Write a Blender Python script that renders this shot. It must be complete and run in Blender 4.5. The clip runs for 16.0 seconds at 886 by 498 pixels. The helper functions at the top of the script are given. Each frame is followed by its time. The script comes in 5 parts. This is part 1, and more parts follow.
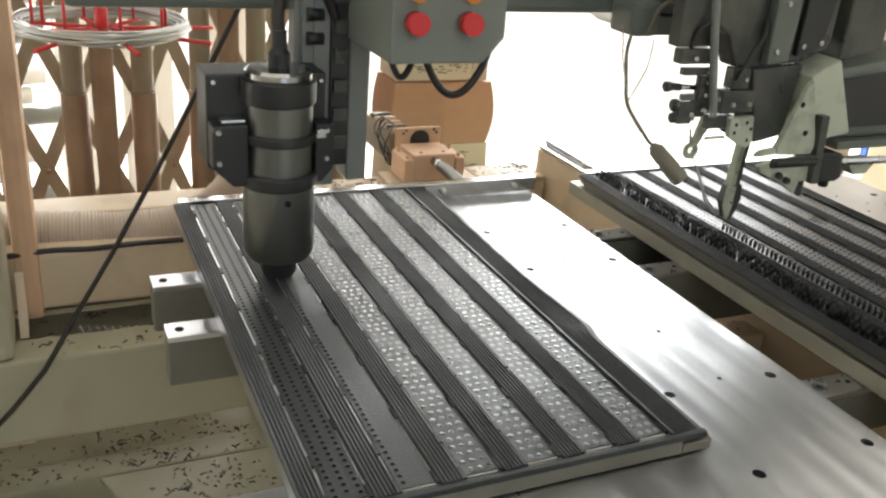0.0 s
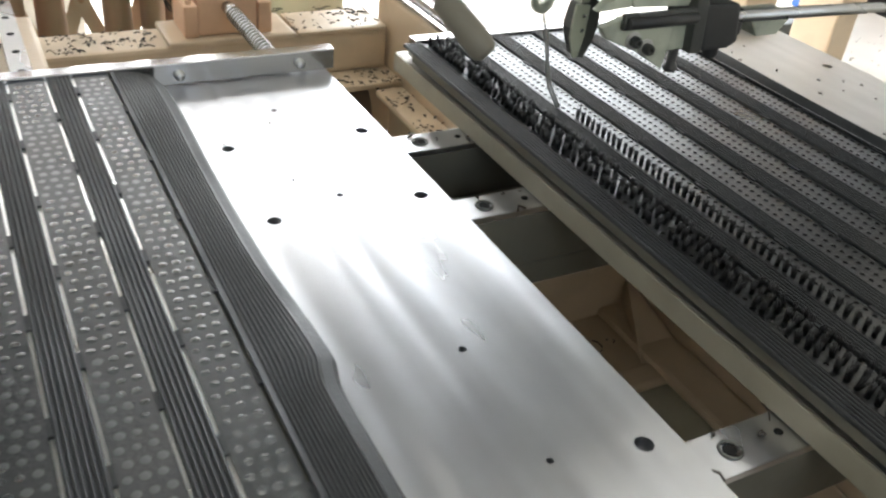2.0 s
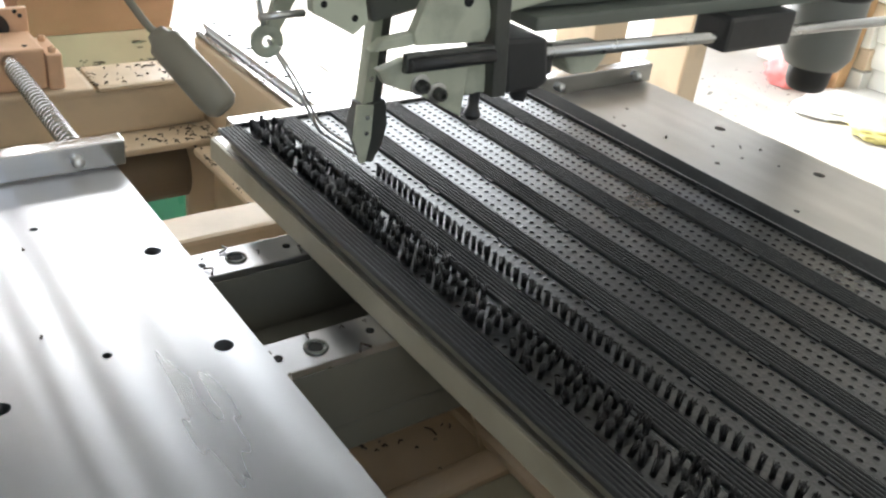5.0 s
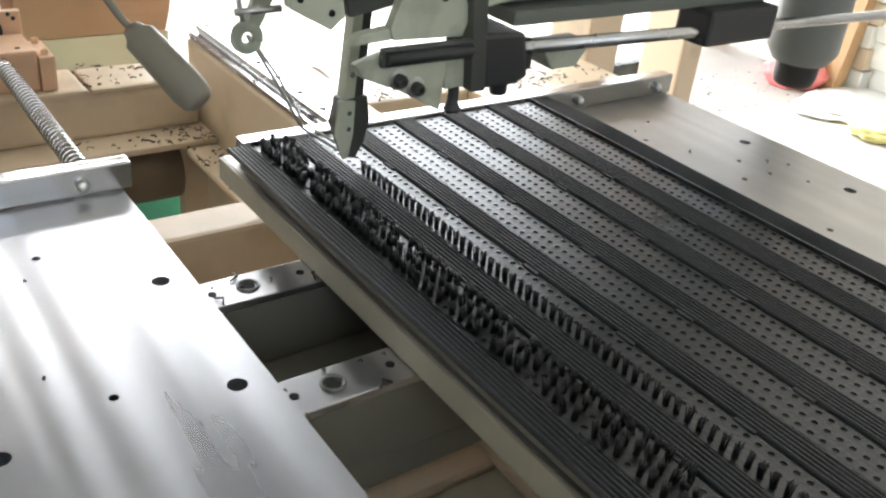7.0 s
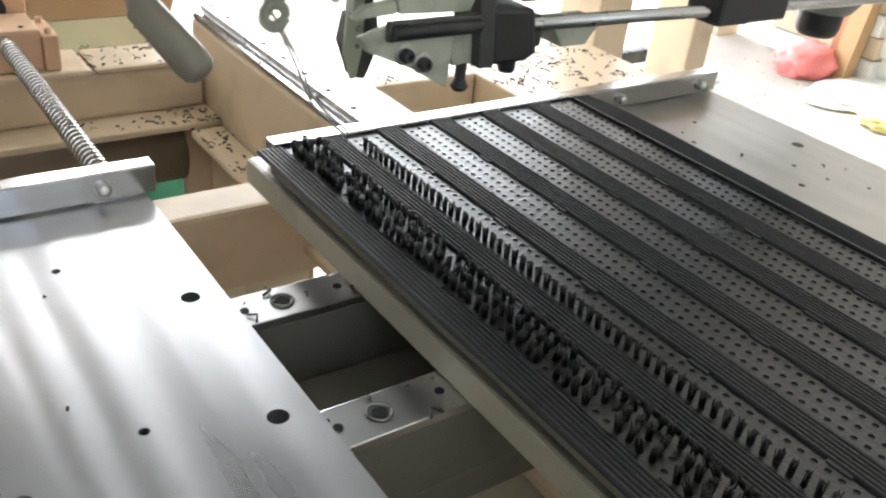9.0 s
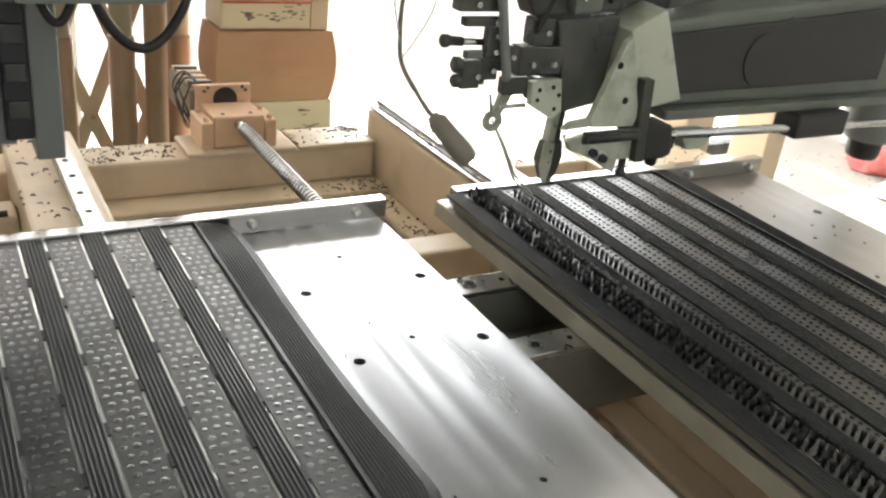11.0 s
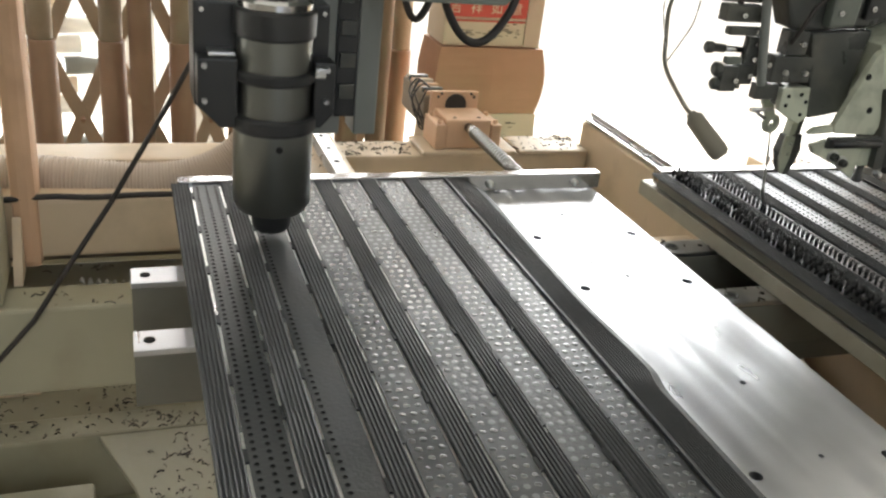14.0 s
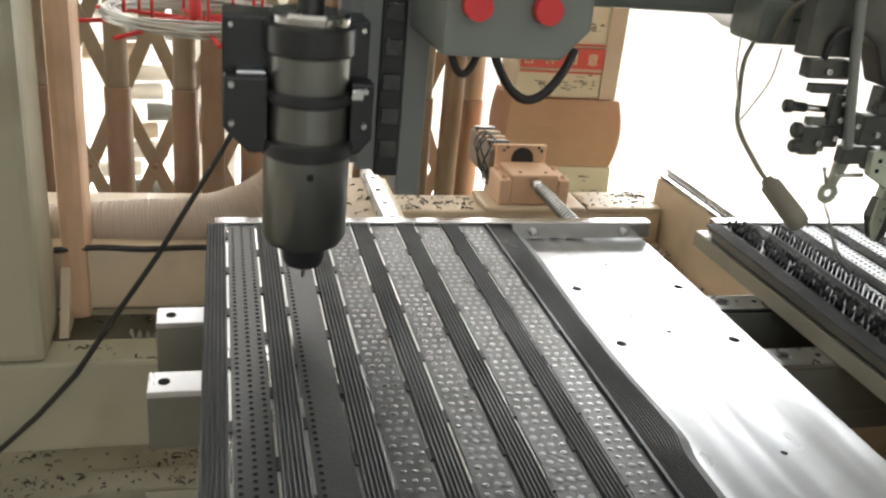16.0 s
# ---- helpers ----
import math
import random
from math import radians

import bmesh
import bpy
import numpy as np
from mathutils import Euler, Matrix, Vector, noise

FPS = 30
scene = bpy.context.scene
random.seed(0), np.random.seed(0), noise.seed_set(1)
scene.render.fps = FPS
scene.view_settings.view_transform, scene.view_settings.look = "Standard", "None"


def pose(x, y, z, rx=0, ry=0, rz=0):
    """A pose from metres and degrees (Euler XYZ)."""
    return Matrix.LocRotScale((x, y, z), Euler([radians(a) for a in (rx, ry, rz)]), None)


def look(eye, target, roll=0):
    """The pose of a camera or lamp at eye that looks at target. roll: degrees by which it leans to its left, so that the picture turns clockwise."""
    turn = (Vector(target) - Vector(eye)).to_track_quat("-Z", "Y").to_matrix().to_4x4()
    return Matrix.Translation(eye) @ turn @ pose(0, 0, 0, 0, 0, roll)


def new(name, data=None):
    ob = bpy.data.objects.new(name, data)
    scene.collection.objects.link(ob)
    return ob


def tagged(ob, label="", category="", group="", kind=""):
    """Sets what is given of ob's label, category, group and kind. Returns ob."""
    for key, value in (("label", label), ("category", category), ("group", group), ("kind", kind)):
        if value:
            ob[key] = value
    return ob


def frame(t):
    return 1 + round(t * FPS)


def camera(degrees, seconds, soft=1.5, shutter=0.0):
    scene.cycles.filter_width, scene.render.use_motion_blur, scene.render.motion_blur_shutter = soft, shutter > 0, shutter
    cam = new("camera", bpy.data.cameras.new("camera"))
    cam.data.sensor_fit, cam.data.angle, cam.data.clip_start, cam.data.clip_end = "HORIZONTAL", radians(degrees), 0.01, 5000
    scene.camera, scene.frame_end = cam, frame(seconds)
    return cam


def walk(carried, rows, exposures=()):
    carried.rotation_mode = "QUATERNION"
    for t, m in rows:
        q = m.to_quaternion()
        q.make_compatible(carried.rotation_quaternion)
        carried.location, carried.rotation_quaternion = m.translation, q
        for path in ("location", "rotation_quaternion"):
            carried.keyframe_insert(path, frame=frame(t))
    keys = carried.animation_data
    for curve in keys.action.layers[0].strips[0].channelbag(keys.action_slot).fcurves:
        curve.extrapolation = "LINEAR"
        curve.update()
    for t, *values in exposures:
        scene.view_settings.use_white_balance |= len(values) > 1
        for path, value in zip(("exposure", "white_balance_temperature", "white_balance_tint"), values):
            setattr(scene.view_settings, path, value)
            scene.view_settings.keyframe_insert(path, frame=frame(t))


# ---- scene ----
cam = camera(53.11, 16.0, soft=2.35, shutter=0.15)
walk(cam, [
    (0.0, pose(-0.6463, -0.8382, 0.4447, 66.66, -4.34, -23.60)),
    (0.5, pose(-0.6484, -0.8331, 0.4271, 65.07, -4.91, -23.93)),
    (0.7, look((-0.623, -0.815, 0.413), (0.166, 0.806, -0.452), 5.7)),
    (1.0, pose(-0.5147, -0.7815, 0.4182, 61.73, -5.30, -20.24)),
    (1.3, look((-0.453, -0.742, 0.412), (0.251, 0.835, -0.597), 6.1)),
    (1.5, pose(-0.4065, -0.7037, 0.3972, 58.94, -5.60, -21.94)),
    (1.7, look((-0.370, -0.650, 0.384), (0.427, 0.844, -0.681), 6.8)),
    (2.0, pose(-0.2967, -0.5624, 0.3533, 56.59, -5.33, -27.46)),
    (2.5, pose(-0.2279, -0.5005, 0.3263, 56.23, -5.36, -30.20)),
    (3.0, pose(-0.2147, -0.5027, 0.3302, 57.17, -5.51, -31.54)),
    (3.5, pose(-0.1879, -0.4945, 0.3244, 58.39, -5.76, -32.71)),
    (4.0, pose(-0.1536, -0.4588, 0.3044, 58.89, -6.18, -34.33)),
    (4.5, pose(-0.1542, -0.4840, 0.3058, 59.28, -6.25, -34.82)),
    (5.0, pose(-0.1645, -0.5022, 0.3187, 60.22, -5.90, -35.09)),
    (7.5, pose(-0.1477, -0.5176, 0.3140, 60.44, -5.39, -35.08)),
    (8.0, pose(-0.1417, -0.5090, 0.3072, 59.79, -5.70, -35.61)),
    (8.5, pose(-0.1420, -0.4904, 0.2994, 59.69, -5.92, -35.78)),
    (9.0, pose(-0.1511, -0.5131, 0.3054, 59.72, -5.72, -34.51)),
    (11.5, pose(-0.4604, -0.7462, 0.4201, 65.91, -6.73, -27.21)),
    (12.0, pose(-0.4959, -0.7666, 0.4110, 67.20, -7.08, -24.50)),
    (12.5, pose(-0.5252, -0.7643, 0.4000, 66.34, -7.12, -21.52)),
    (13.0, pose(-0.5356, -0.7647, 0.3992, 65.04, -6.51, -19.28)),
    (13.5, pose(-0.5407, -0.7806, 0.4021, 64.79, -6.08, -18.68)),
    (14.0, pose(-0.5492, -0.7783, 0.4008, 64.72, -5.95, -18.51)),
    (14.5, pose(-0.5450, -0.7757, 0.3985, 64.49, -5.40, -17.20)),
    (15.0, pose(-0.5285, -0.7473, 0.3987, 64.39, -4.99, -15.74)),
    (15.5, pose(-0.5064, -0.7269, 0.3940, 64.92, -4.78, -13.70)),
    (16.0, pose(-0.4914, -0.7176, 0.3960, 67.13, -5.18, -13.02)),
], exposures=[(0.0, 0.93, 6450, 6), (1.2, 0.95, 6350, 7), (2.5, 1.0, 6050, 7), (9.0, 1.06, 6120, 8), (11.3, 1.0, 6450, 7), (13.0, 0.92, 6450, 7), (16.0, 0.84, 6450, 7)])

# ---------- light ----------
world = bpy.data.worlds.new("daylight")
scene.world = world
world.use_nodes = True
wn = world.node_tree
sky = wn.nodes.new("ShaderNodeTexSky")
sky.sky_type = "NISHITA"
sky.sun_disc = False
sky.sun_elevation, sky.sun_rotation = radians(46), radians(8)
sky.air_density, sky.dust_density, sky.ozone_density = 1.0, 4.0, 1.0
wn.links.new(sky.outputs[0], wn.nodes["Background"].inputs[0])
wn.nodes["Background"].inputs[1].default_value = 0.15
sun = new("sun", bpy.data.lights.new("sun", "SUN"))
sun.data.energy, sun.data.angle, sun.data.color = 4.0, radians(3), (1.0, 0.96, 0.9)
sun.matrix_world = look((1.2, 7.0, 4.6), (0.6, 2.6, 0))
door_light = new("door_light", bpy.data.lights.new("door_light", "AREA"))
door_light.data.shape, door_light.data.size, door_light.data.size_y = "RECTANGLE", 8.6, 2.7
door_light.data.energy, door_light.data.color = 310.0, (1.0, 0.99, 0.97)
door_light.matrix_world = look((0.9, 3.15, 0.52), (0.9, 0.0, 0.52))
# Unseen fill lamp, added behind the camera to lift fronts and the trough.
rear_fill = new("rear_window_light", bpy.data.lights.new("rear_window_light", "AREA"))
rear_fill.data.shape, rear_fill.data.size, rear_fill.data.size_y = "RECTANGLE", 2.2, 1.4
rear_fill.data.energy, rear_fill.data.color = 10.5, (1.0, 0.99, 0.96)
rear_fill.matrix_world = look((-0.6, -4.1, 1.9), (-0.6, 0.0, 1.9))

# ---------- materials ----------
def mat(name, color, rough=0.5, metal=0.0, grain=0.12, scale=40.0, dirt=0.25, dirt_scale=6.0, dirt_color=None,
        bump=0.1, bump_scale=120.0, stretch=(1, 1, 1), rough_var=0.1, random_tint=0.0, spec=0.5):
    m = bpy.data.materials.new(name)
    m.use_nodes = True
    nt = m.node_tree
    n, l = nt.nodes, nt.links
    b = n["Principled BSDF"]
    tc = n.new("ShaderNodeTexCoord")
    mp = n.new("ShaderNodeMapping")
    mp.inputs["Scale"].default_value = stretch
    l.new(tc.outputs["Object"], mp.inputs[0])
    def tex(s, d=5.0):
        t = n.new("ShaderNodeTexNoise")
        t.inputs["Scale"].default_value, t.inputs["Detail"].default_value = s, d
        l.new(mp.outputs[0], t.inputs["Vector"])
        return t
    fine, big, fin2 = tex(scale), tex(dirt_scale, 8.0), tex(bump_scale, 3.0)
    def ramp(src, lo, hi, a, c):
        r = n.new("ShaderNodeMapRange")
        r.inputs[1].default_value, r.inputs[2].default_value, r.inputs[3].default_value, r.inputs[4].default_value = lo, hi, a, c
        l.new(src, r.inputs[0])
        return r.outputs[0]
    def mix(fac, a, c, kind="MIX"):
        x = n.new("ShaderNodeMix")
        x.data_type, x.blend_type = "RGBA", kind
        for sock, v in ((0, fac), (6, a), (7, c)):
            if hasattr(v, "links"):
                l.new(v, x.inputs[sock])
            else:
                x.inputs[sock].default_value = v
        return x.outputs[2]
    c4 = (*color, 1)
    dark = (*(dirt_color or tuple(v * 0.45 for v in color)), 1)
    light = tuple(min(1, v * (1 + grain)) for v in color)
    low = tuple(v * (1 - grain) for v in color)
    base = mix(fine.outputs[0], (*low, 1), (*light, 1))
    base = mix(ramp(big.outputs[0], 0.5, 0.75, 0.0, dirt), base, dark)
    if random_tint:
        info = n.new("ShaderNodeObjectInfo")
        base = mix(ramp(info.outputs["Random"], 0, 1, 0, random_tint), base, dark)
    l.new(base, b.inputs["Base Color"])
    b.inputs["Metallic"].default_value = metal
    b.inputs["Specular IOR Level"].default_value = spec
    l.new(ramp(big.outputs[0], 0.3, 0.7, rough - rough_var, rough + rough_var), b.inputs["Roughness"])
    if bump:
        bp = n.new("ShaderNodeBump")
        bp.inputs["Strength"].default_value, bp.inputs["Distance"].default_value = bump, 0.002
        l.new(fin2.outputs[0], bp.inputs["Height"])
        l.new(bp.outputs[0], b.inputs["Normal"])
    return m

CREAM = mat("cream_paint", (0.68, 0.55, 0.395), 0.42, grain=0.06, scale=9, dirt=0.5, dirt_scale=9, dirt_color=(0.29, 0.235, 0.15), bump=0.15, bump_scale=60)
# Darker copy of the cream paint; the bay's shade is in its colour.
OLIVE = mat("cream_paint_with_shade", (0.385, 0.365, 0.265), 0.45, grain=0.08, scale=9, dirt=0.8, dirt_scale=5, dirt_color=(0.25, 0.205, 0.135), bump=0.15, bump_scale=60)
ORANGE = mat("primer_cream_paint", (0.70, 0.46, 0.30), 0.5, grain=0.08, scale=12, dirt=0.4, dirt_scale=9, dirt_color=(0.33, 0.18, 0.1), bump=0.15)
def milled(name, color, rough, streak, cloud):
    """Hand-ground aluminium plate: cutter streaks along it, cloudy stains and a few scuffs."""
    m = bpy.data.materials.new(name)
    m.use_nodes = True
    n, l = m.node_tree.nodes, m.node_tree.links
    b = n["Principled BSDF"]
    b.inputs["Metallic"].default_value = 1.0
    tc = n.new("ShaderNodeTexCoord")
    def tex(scale, stretch, detail, warp=0.0):
        mp = n.new("ShaderNodeMapping")
        mp.inputs["Scale"].default_value = stretch
        l.new(tc.outputs["Object"], mp.inputs[0])
        t = n.new("ShaderNodeTexNoise")
        t.inputs["Scale"].default_value, t.inputs["Detail"].default_value, t.inputs["Distortion"].default_value = scale, detail, warp
        l.new(mp.outputs[0], t.inputs["Vector"])
        return t.outputs[0]
    def remap(src, lo, hi, a, c):
        r = n.new("ShaderNodeMapRange")
        for k, v in ((1, lo), (2, hi), (3, a), (4, c)):
            r.inputs[k].default_value = v
        l.new(src, r.inputs[0])
        return r.outputs[0]
    def maths(op, a, c):
        x = n.new("ShaderNodeMath")
        x.operation = op
        for k, v in ((0, a), (1, c)):
            if hasattr(v, "links"):
                l.new(v, x.inputs[k])
            else:
                x.inputs[k].default_value = v
        return x.outputs[0]
    clouds = tex(11.0, (1, 0.7, 1), 3.0)
    blots = tex(38.0, (1, 0.55, 1), 3.0)
    lines = tex(85.0, (1, 0.024, 1), 2.0)
    bands = tex(42.0, (1, 0.035, 1), 0.0, 0.3)
    streaks = maths("MULTIPLY", maths("ADD", remap(lines, 0.10, 0.90, -0.7, 0.7), remap(bands, 0.05, 0.95, -1.4, 1.4)), remap(tex(6.0, (1, 0.6, 1), 1.0), 0.15, 0.85, 0.0, 1.1))
    stain = maths("ADD", remap(clouds, 0.0, 1.0, 0.0, 0.60), remap(blots, 0.0, 1.0, 0.0, 0.40))
    mix = n.new("ShaderNodeMix")
    mix.data_type = "RGBA"
    l.new(maths("ADD", stain, maths("MULTIPLY", streaks, -0.07)), mix.inputs[0])
    mix.inputs[6].default_value = (*color, 1)
    mix.inputs[7].default_value = (*[v * cloud for v in color], 1)
    l.new(mix.outputs[2], b.inputs["Base Color"])
    l.new(maths("ADD", remap(clouds, 0.0, 1.0, rough - 0.06, rough + 0.065), maths("MULTIPLY", streaks, streak)), b.inputs["Roughness"])
    wave = n.new("ShaderNodeBump")
    wave.inputs["Strength"].default_value, wave.inputs["Distance"].default_value = 1.0, 0.045 * streak
    l.new(bands, wave.inputs["Height"])
    l.new(wave.outputs[0], b.inputs["Normal"])
    return m
ALU = milled("milled_aluminium", (0.69, 0.695, 0.72), 0.30, 0.048, 0.62)
ALU_BAR = mat("bright_aluminium_bar", (0.50, 0.50, 0.50), 0.14, 1.0, grain=0.08, scale=20, dirt=0.2, bump=0.1, bump_scale=30, stretch=(0.3, 6, 6), rough_var=0.05)
ALU_DULL = milled("dull_sanded_aluminium", (0.54, 0.52, 0.485), 0.46, 0.02, 0.66)
# Flank colour is darkened to hold the shade between the tables.
BAR_SIDE = mat("flank_grey_with_shade", (0.17, 0.165, 0.135), 0.5, 0.2, grain=0.12, scale=18, dirt=0.5, dirt_scale=9, dirt_color=(0.10, 0.095, 0.075), bump=0.15)
OXIDE = mat("dull_grey_oxide", (0.36, 0.34, 0.27), 0.55, 0.3, grain=0.15, scale=20, dirt=0.5, dirt_scale=9, dirt_color=(0.20, 0.18, 0.13), bump=0.2)
ALU_BOARD = mat("bright_backing_aluminium", (0.80, 0.80, 0.79), 0.32, 1.0, grain=0.08, scale=20, dirt=0.2, bump=0.1, bump_scale=30)
BROWN = mat("dusty_brown_steel", (0.24, 0.19, 0.14), 0.5, grain=0.12, scale=14, dirt=0.5, dirt_scale=8, dirt_color=(0.36, 0.29, 0.21), bump=0.15)
STEEL = mat("ground_steel", (0.55, 0.55, 0.54), 0.28, 1.0, grain=0.08, scale=30, dirt=0.2, bump=0.06)
GUN = mat("dark_spindle_steel", (0.185, 0.19, 0.178), 0.30, 0.88, grain=0.06, scale=30, dirt=0.06, bump=0.04, rough_var=0.03)
BLACK = mat("black_anodised_metal", (0.020, 0.021, 0.0225), 0.42, 0.0, grain=0.2, scale=30, dirt=0.2, dirt_color=(0.05, 0.05, 0.05), bump=0.08)
DARK = mat("oily_black_iron", (0.055, 0.058, 0.054), 0.34, 0.1, grain=0.3, scale=25, dirt=0.7, dirt_scale=18, dirt_color=(0.13, 0.125, 0.10), bump=0.25, rough_var=0.14)
DKGREEN = mat("dark_green_machine_paint", (0.13, 0.145, 0.125), 0.36, grain=0.1, scale=15, dirt=0.3, dirt_color=(0.03, 0.03, 0.028), bump=0.1)
PALE = mat("pale_green_paint", (0.48, 0.51, 0.41), 0.4, grain=0.08, scale=15, dirt=0.75, dirt_scale=28, dirt_color=(0.12, 0.12, 0.09), bump=0.12)
GREYBOX = mat("grey_green_enclosure", (0.19, 0.21, 0.19), 0.45, grain=0.05, scale=12, dirt=0.15, bump=0.05)
GREY = mat("grey_slide_paint", (0.20, 0.21, 0.20), 0.4, grain=0.06, scale=14, dirt=0.25, bump=0.06)
RIB = mat("black_ribbed_plastic", (0.0225, 0.0255, 0.028), 0.52, grain=0.25, scale=60, dirt=0.35, dirt_scale=14, dirt_color=(0.045, 0.045, 0.045), bump=0.2, bump_scale=420, spec=0.48)
SHEET = mat("dark_grey_mat_plastic", (0.020, 0.023, 0.025), 0.38, grain=0.25, scale=70, dirt=0.5, dirt_scale=10, dirt_color=(0.042, 0.041, 0.040), bump=0.2, bump_scale=300, rough_var=0.06, spec=1.0)
STUD = mat("polished_stud_faces", (0.075, 0.08, 0.083), 0.26, grain=0.25, scale=50, dirt=0.3, dirt_scale=9, dirt_color=(0.05, 0.05, 0.05), bump=0.0, rough_var=0.05, spec=1.0)
STUD.node_tree.nodes["Principled BSDF"].inputs["IOR"].default_value = 1.85
# Darker copies of RIB and SHEET; the right mat's shade is in them.
SHADED_RIB = mat("shade_darkened_ribbed_plastic", (0.0115, 0.0135, 0.0150), 0.40, grain=0.25, scale=60, dirt=0.25, dirt_scale=14, dirt_color=(0.016, 0.016, 0.016), bump=0.2, bump_scale=420, spec=0.55)
SHADED_SHEET = mat("shade_darkened_mat_plastic", (0.0085, 0.0095, 0.0105), 0.31, grain=0.25, scale=70, dirt=0.35, dirt_scale=10, dirt_color=(0.016, 0.016, 0.0155), bump=0.2, bump_scale=300, rough_var=0.06, spec=0.62)
HOLE = mat("dark_hole", (0.006, 0.006, 0.006), 0.8, bump=0)
BRISTLE = mat("black_bristles", (0.010, 0.010, 0.0105), 0.38, grain=0.3, scale=80, dirt=0.2, bump=0.0, spec=0.35)
HOSE = mat("beige_spiral_hose", (0.60, 0.50, 0.415), 0.45, grain=0.1, scale=15, dirt=0.4, dirt_scale=5, dirt_color=(0.36, 0.24, 0.15), bump=0.1)
CARTON = mat("brown_cardboard", (0.40, 0.215, 0.125), 0.75, grain=0.06, scale=30, dirt=0.2, dirt_scale=4, bump=0.15, bump_scale=90)
TAPE = mat("tan_parcel_tape", (0.47, 0.34, 0.25), 0.45, grain=0.06, scale=20, dirt=0.2, bump=0.05)
PRINT = mat("printed_cream_carton", (0.58, 0.47, 0.34), 0.6, grain=0.06, scale=20, dirt=0.2, bump=0.05)
RED = mat("red_plastic", (0.62, 0.035, 0.04), 0.35, grain=0.08, scale=20, dirt=0.1, bump=0.03)
PINKBAG = mat("thin_red_plastic_film", (0.72, 0.20, 0.19), 0.4, grain=0.15, scale=14, dirt=0.4, dirt_scale=9, dirt_color=(0.78, 0.45, 0.42), bump=0.4, bump_scale=25)
REDP = mat("red_print", (0.50, 0.06, 0.04), 0.6, grain=0.06, scale=20, dirt=0.15, bump=0.0)
AMBER = mat("amber_plastic", (0.65, 0.22, 0.03), 0.35, grain=0.08, scale=20, dirt=0.1, bump=0.03)
GATE = mat("rusty_gate_steel", (0.27, 0.165, 0.105), 0.6, 0.0, grain=0.2, scale=14, dirt=0.5, dirt_scale=5, dirt_color=(0.17, 0.075, 0.035), bump=0.25)
GATE_BAR = mat("weathered_gate_bar", (0.36, 0.29, 0.215), 0.6, 0.0, grain=0.2, scale=14, dirt=0.5, dirt_scale=6, dirt_color=(0.22, 0.12, 0.06), bump=0.25)
CONC = mat("dusty_concrete", (0.44, 0.41, 0.36), 0.85, grain=0.1, scale=6, dirt=0.35, dirt_scale=1.3, dirt_color=(0.27, 0.23, 0.18), bump=0.4, bump_scale=30)
PLASTER = mat("grey_plaster", (0.62, 0.61, 0.58), 0.85, grain=0.08, scale=4, dirt=0.4, dirt_scale=1.0, bump=0.3, bump_scale=20)
CHIP = mat("dark_plastic_swarf", (0.05, 0.038, 0.03), 0.5, grain=0.3, scale=50, bump=0)
RUBBER = mat("black_rubber_cable", (0.022, 0.018, 0.016), 0.5, grain=0.2, scale=30, bump=0.05)
GREENP = mat("green_plastic_sheet", (0.16, 0.62, 0.45), 0.28, grain=0.15, scale=12, dirt=0.2, bump=0.4, bump_scale=18)
WHITEP = mat("white_woven_sack", (0.75, 0.74, 0.70), 0.6, grain=0.06, scale=20, dirt=0.2, bump=0.3, bump_scale=25)
YELLOW = mat("yellow_woven_sack", (0.66, 0.58, 0.22), 0.6, grain=0.1, scale=20, dirt=0.2, bump=0.3, bump_scale=25)
BLUE = mat("blue_rack_paint", (0.03, 0.10, 0.36), 0.4, grain=0.08, scale=20, dirt=0.2, bump=0.05)
WOODM = mat("raw_timber", (0.45, 0.28, 0.14), 0.65, grain=0.2, scale=8, dirt=0.3, bump=0.2, stretch=(1, 1, 0.15))
PENDANT = mat("grey_green_plastic_handle", (0.19, 0.175, 0.135), 0.5, grain=0.08, scale=20, dirt=0.3, bump=0.08)
WIRE = mat("galvanised_wire", (0.55, 0.55, 0.53), 0.35, 0.9, grain=0.1, scale=30, dirt=0.2, bump=0.05)
INK = mat("faded_ink", (0.13, 0.11, 0.09), 0.7, bump=0)
CLEAR = mat("milky_debris", (0.55, 0.52, 0.45), 0.5, bump=0.1)

# ---------- mesh helpers ----------
def quad_box(bm, x0, x1, y0, y1, z0, z1, bevel=0.0):
    vs = [bm.verts.new((x, y, z)) for z in (z0, z1) for x, y in ((x0, y0), (x1, y0), (x1, y1), (x0, y1))]
    fs = [bm.faces.new([vs[i] for i in f]) for f in ((3, 2, 1, 0), (4, 5, 6, 7), (0, 1, 5, 4), (1, 2, 6, 5), (2, 3, 7, 6), (3, 0, 4, 7))]
    if bevel:
        es = list({e for f in fs for e in f.edges})
        bmesh.ops.bevel(bm, geom=es, offset=bevel, segments=2, profile=0.6, affect="EDGES")
    return vs

def box(x0, x1, y0, y1, z0, z1, bevel=0.0):
    bm = bmesh.new()
    quad_box(bm, x0, x1, y0, y1, z0, z1, bevel)
    return bm

def spline(pts, n):
    """Points of a smooth curve through pts, n to each span."""
    out = []
    for i in range(len(pts) - 1):
        p0, p1, p2, p3 = pts[max(i - 1, 0)], pts[i], pts[i + 1], pts[min(i + 2, len(pts) - 1)]
        for k in range(n):
            t = k / n
            out.append(0.5 * ((2 * p1) + (p2 - p0) * t + (2 * p0 - 5 * p1 + 4 * p2 - p3) * t * t + (3 * p1 - p0 - 3 * p2 + p3) * t ** 3))
    return out + [pts[-1]]

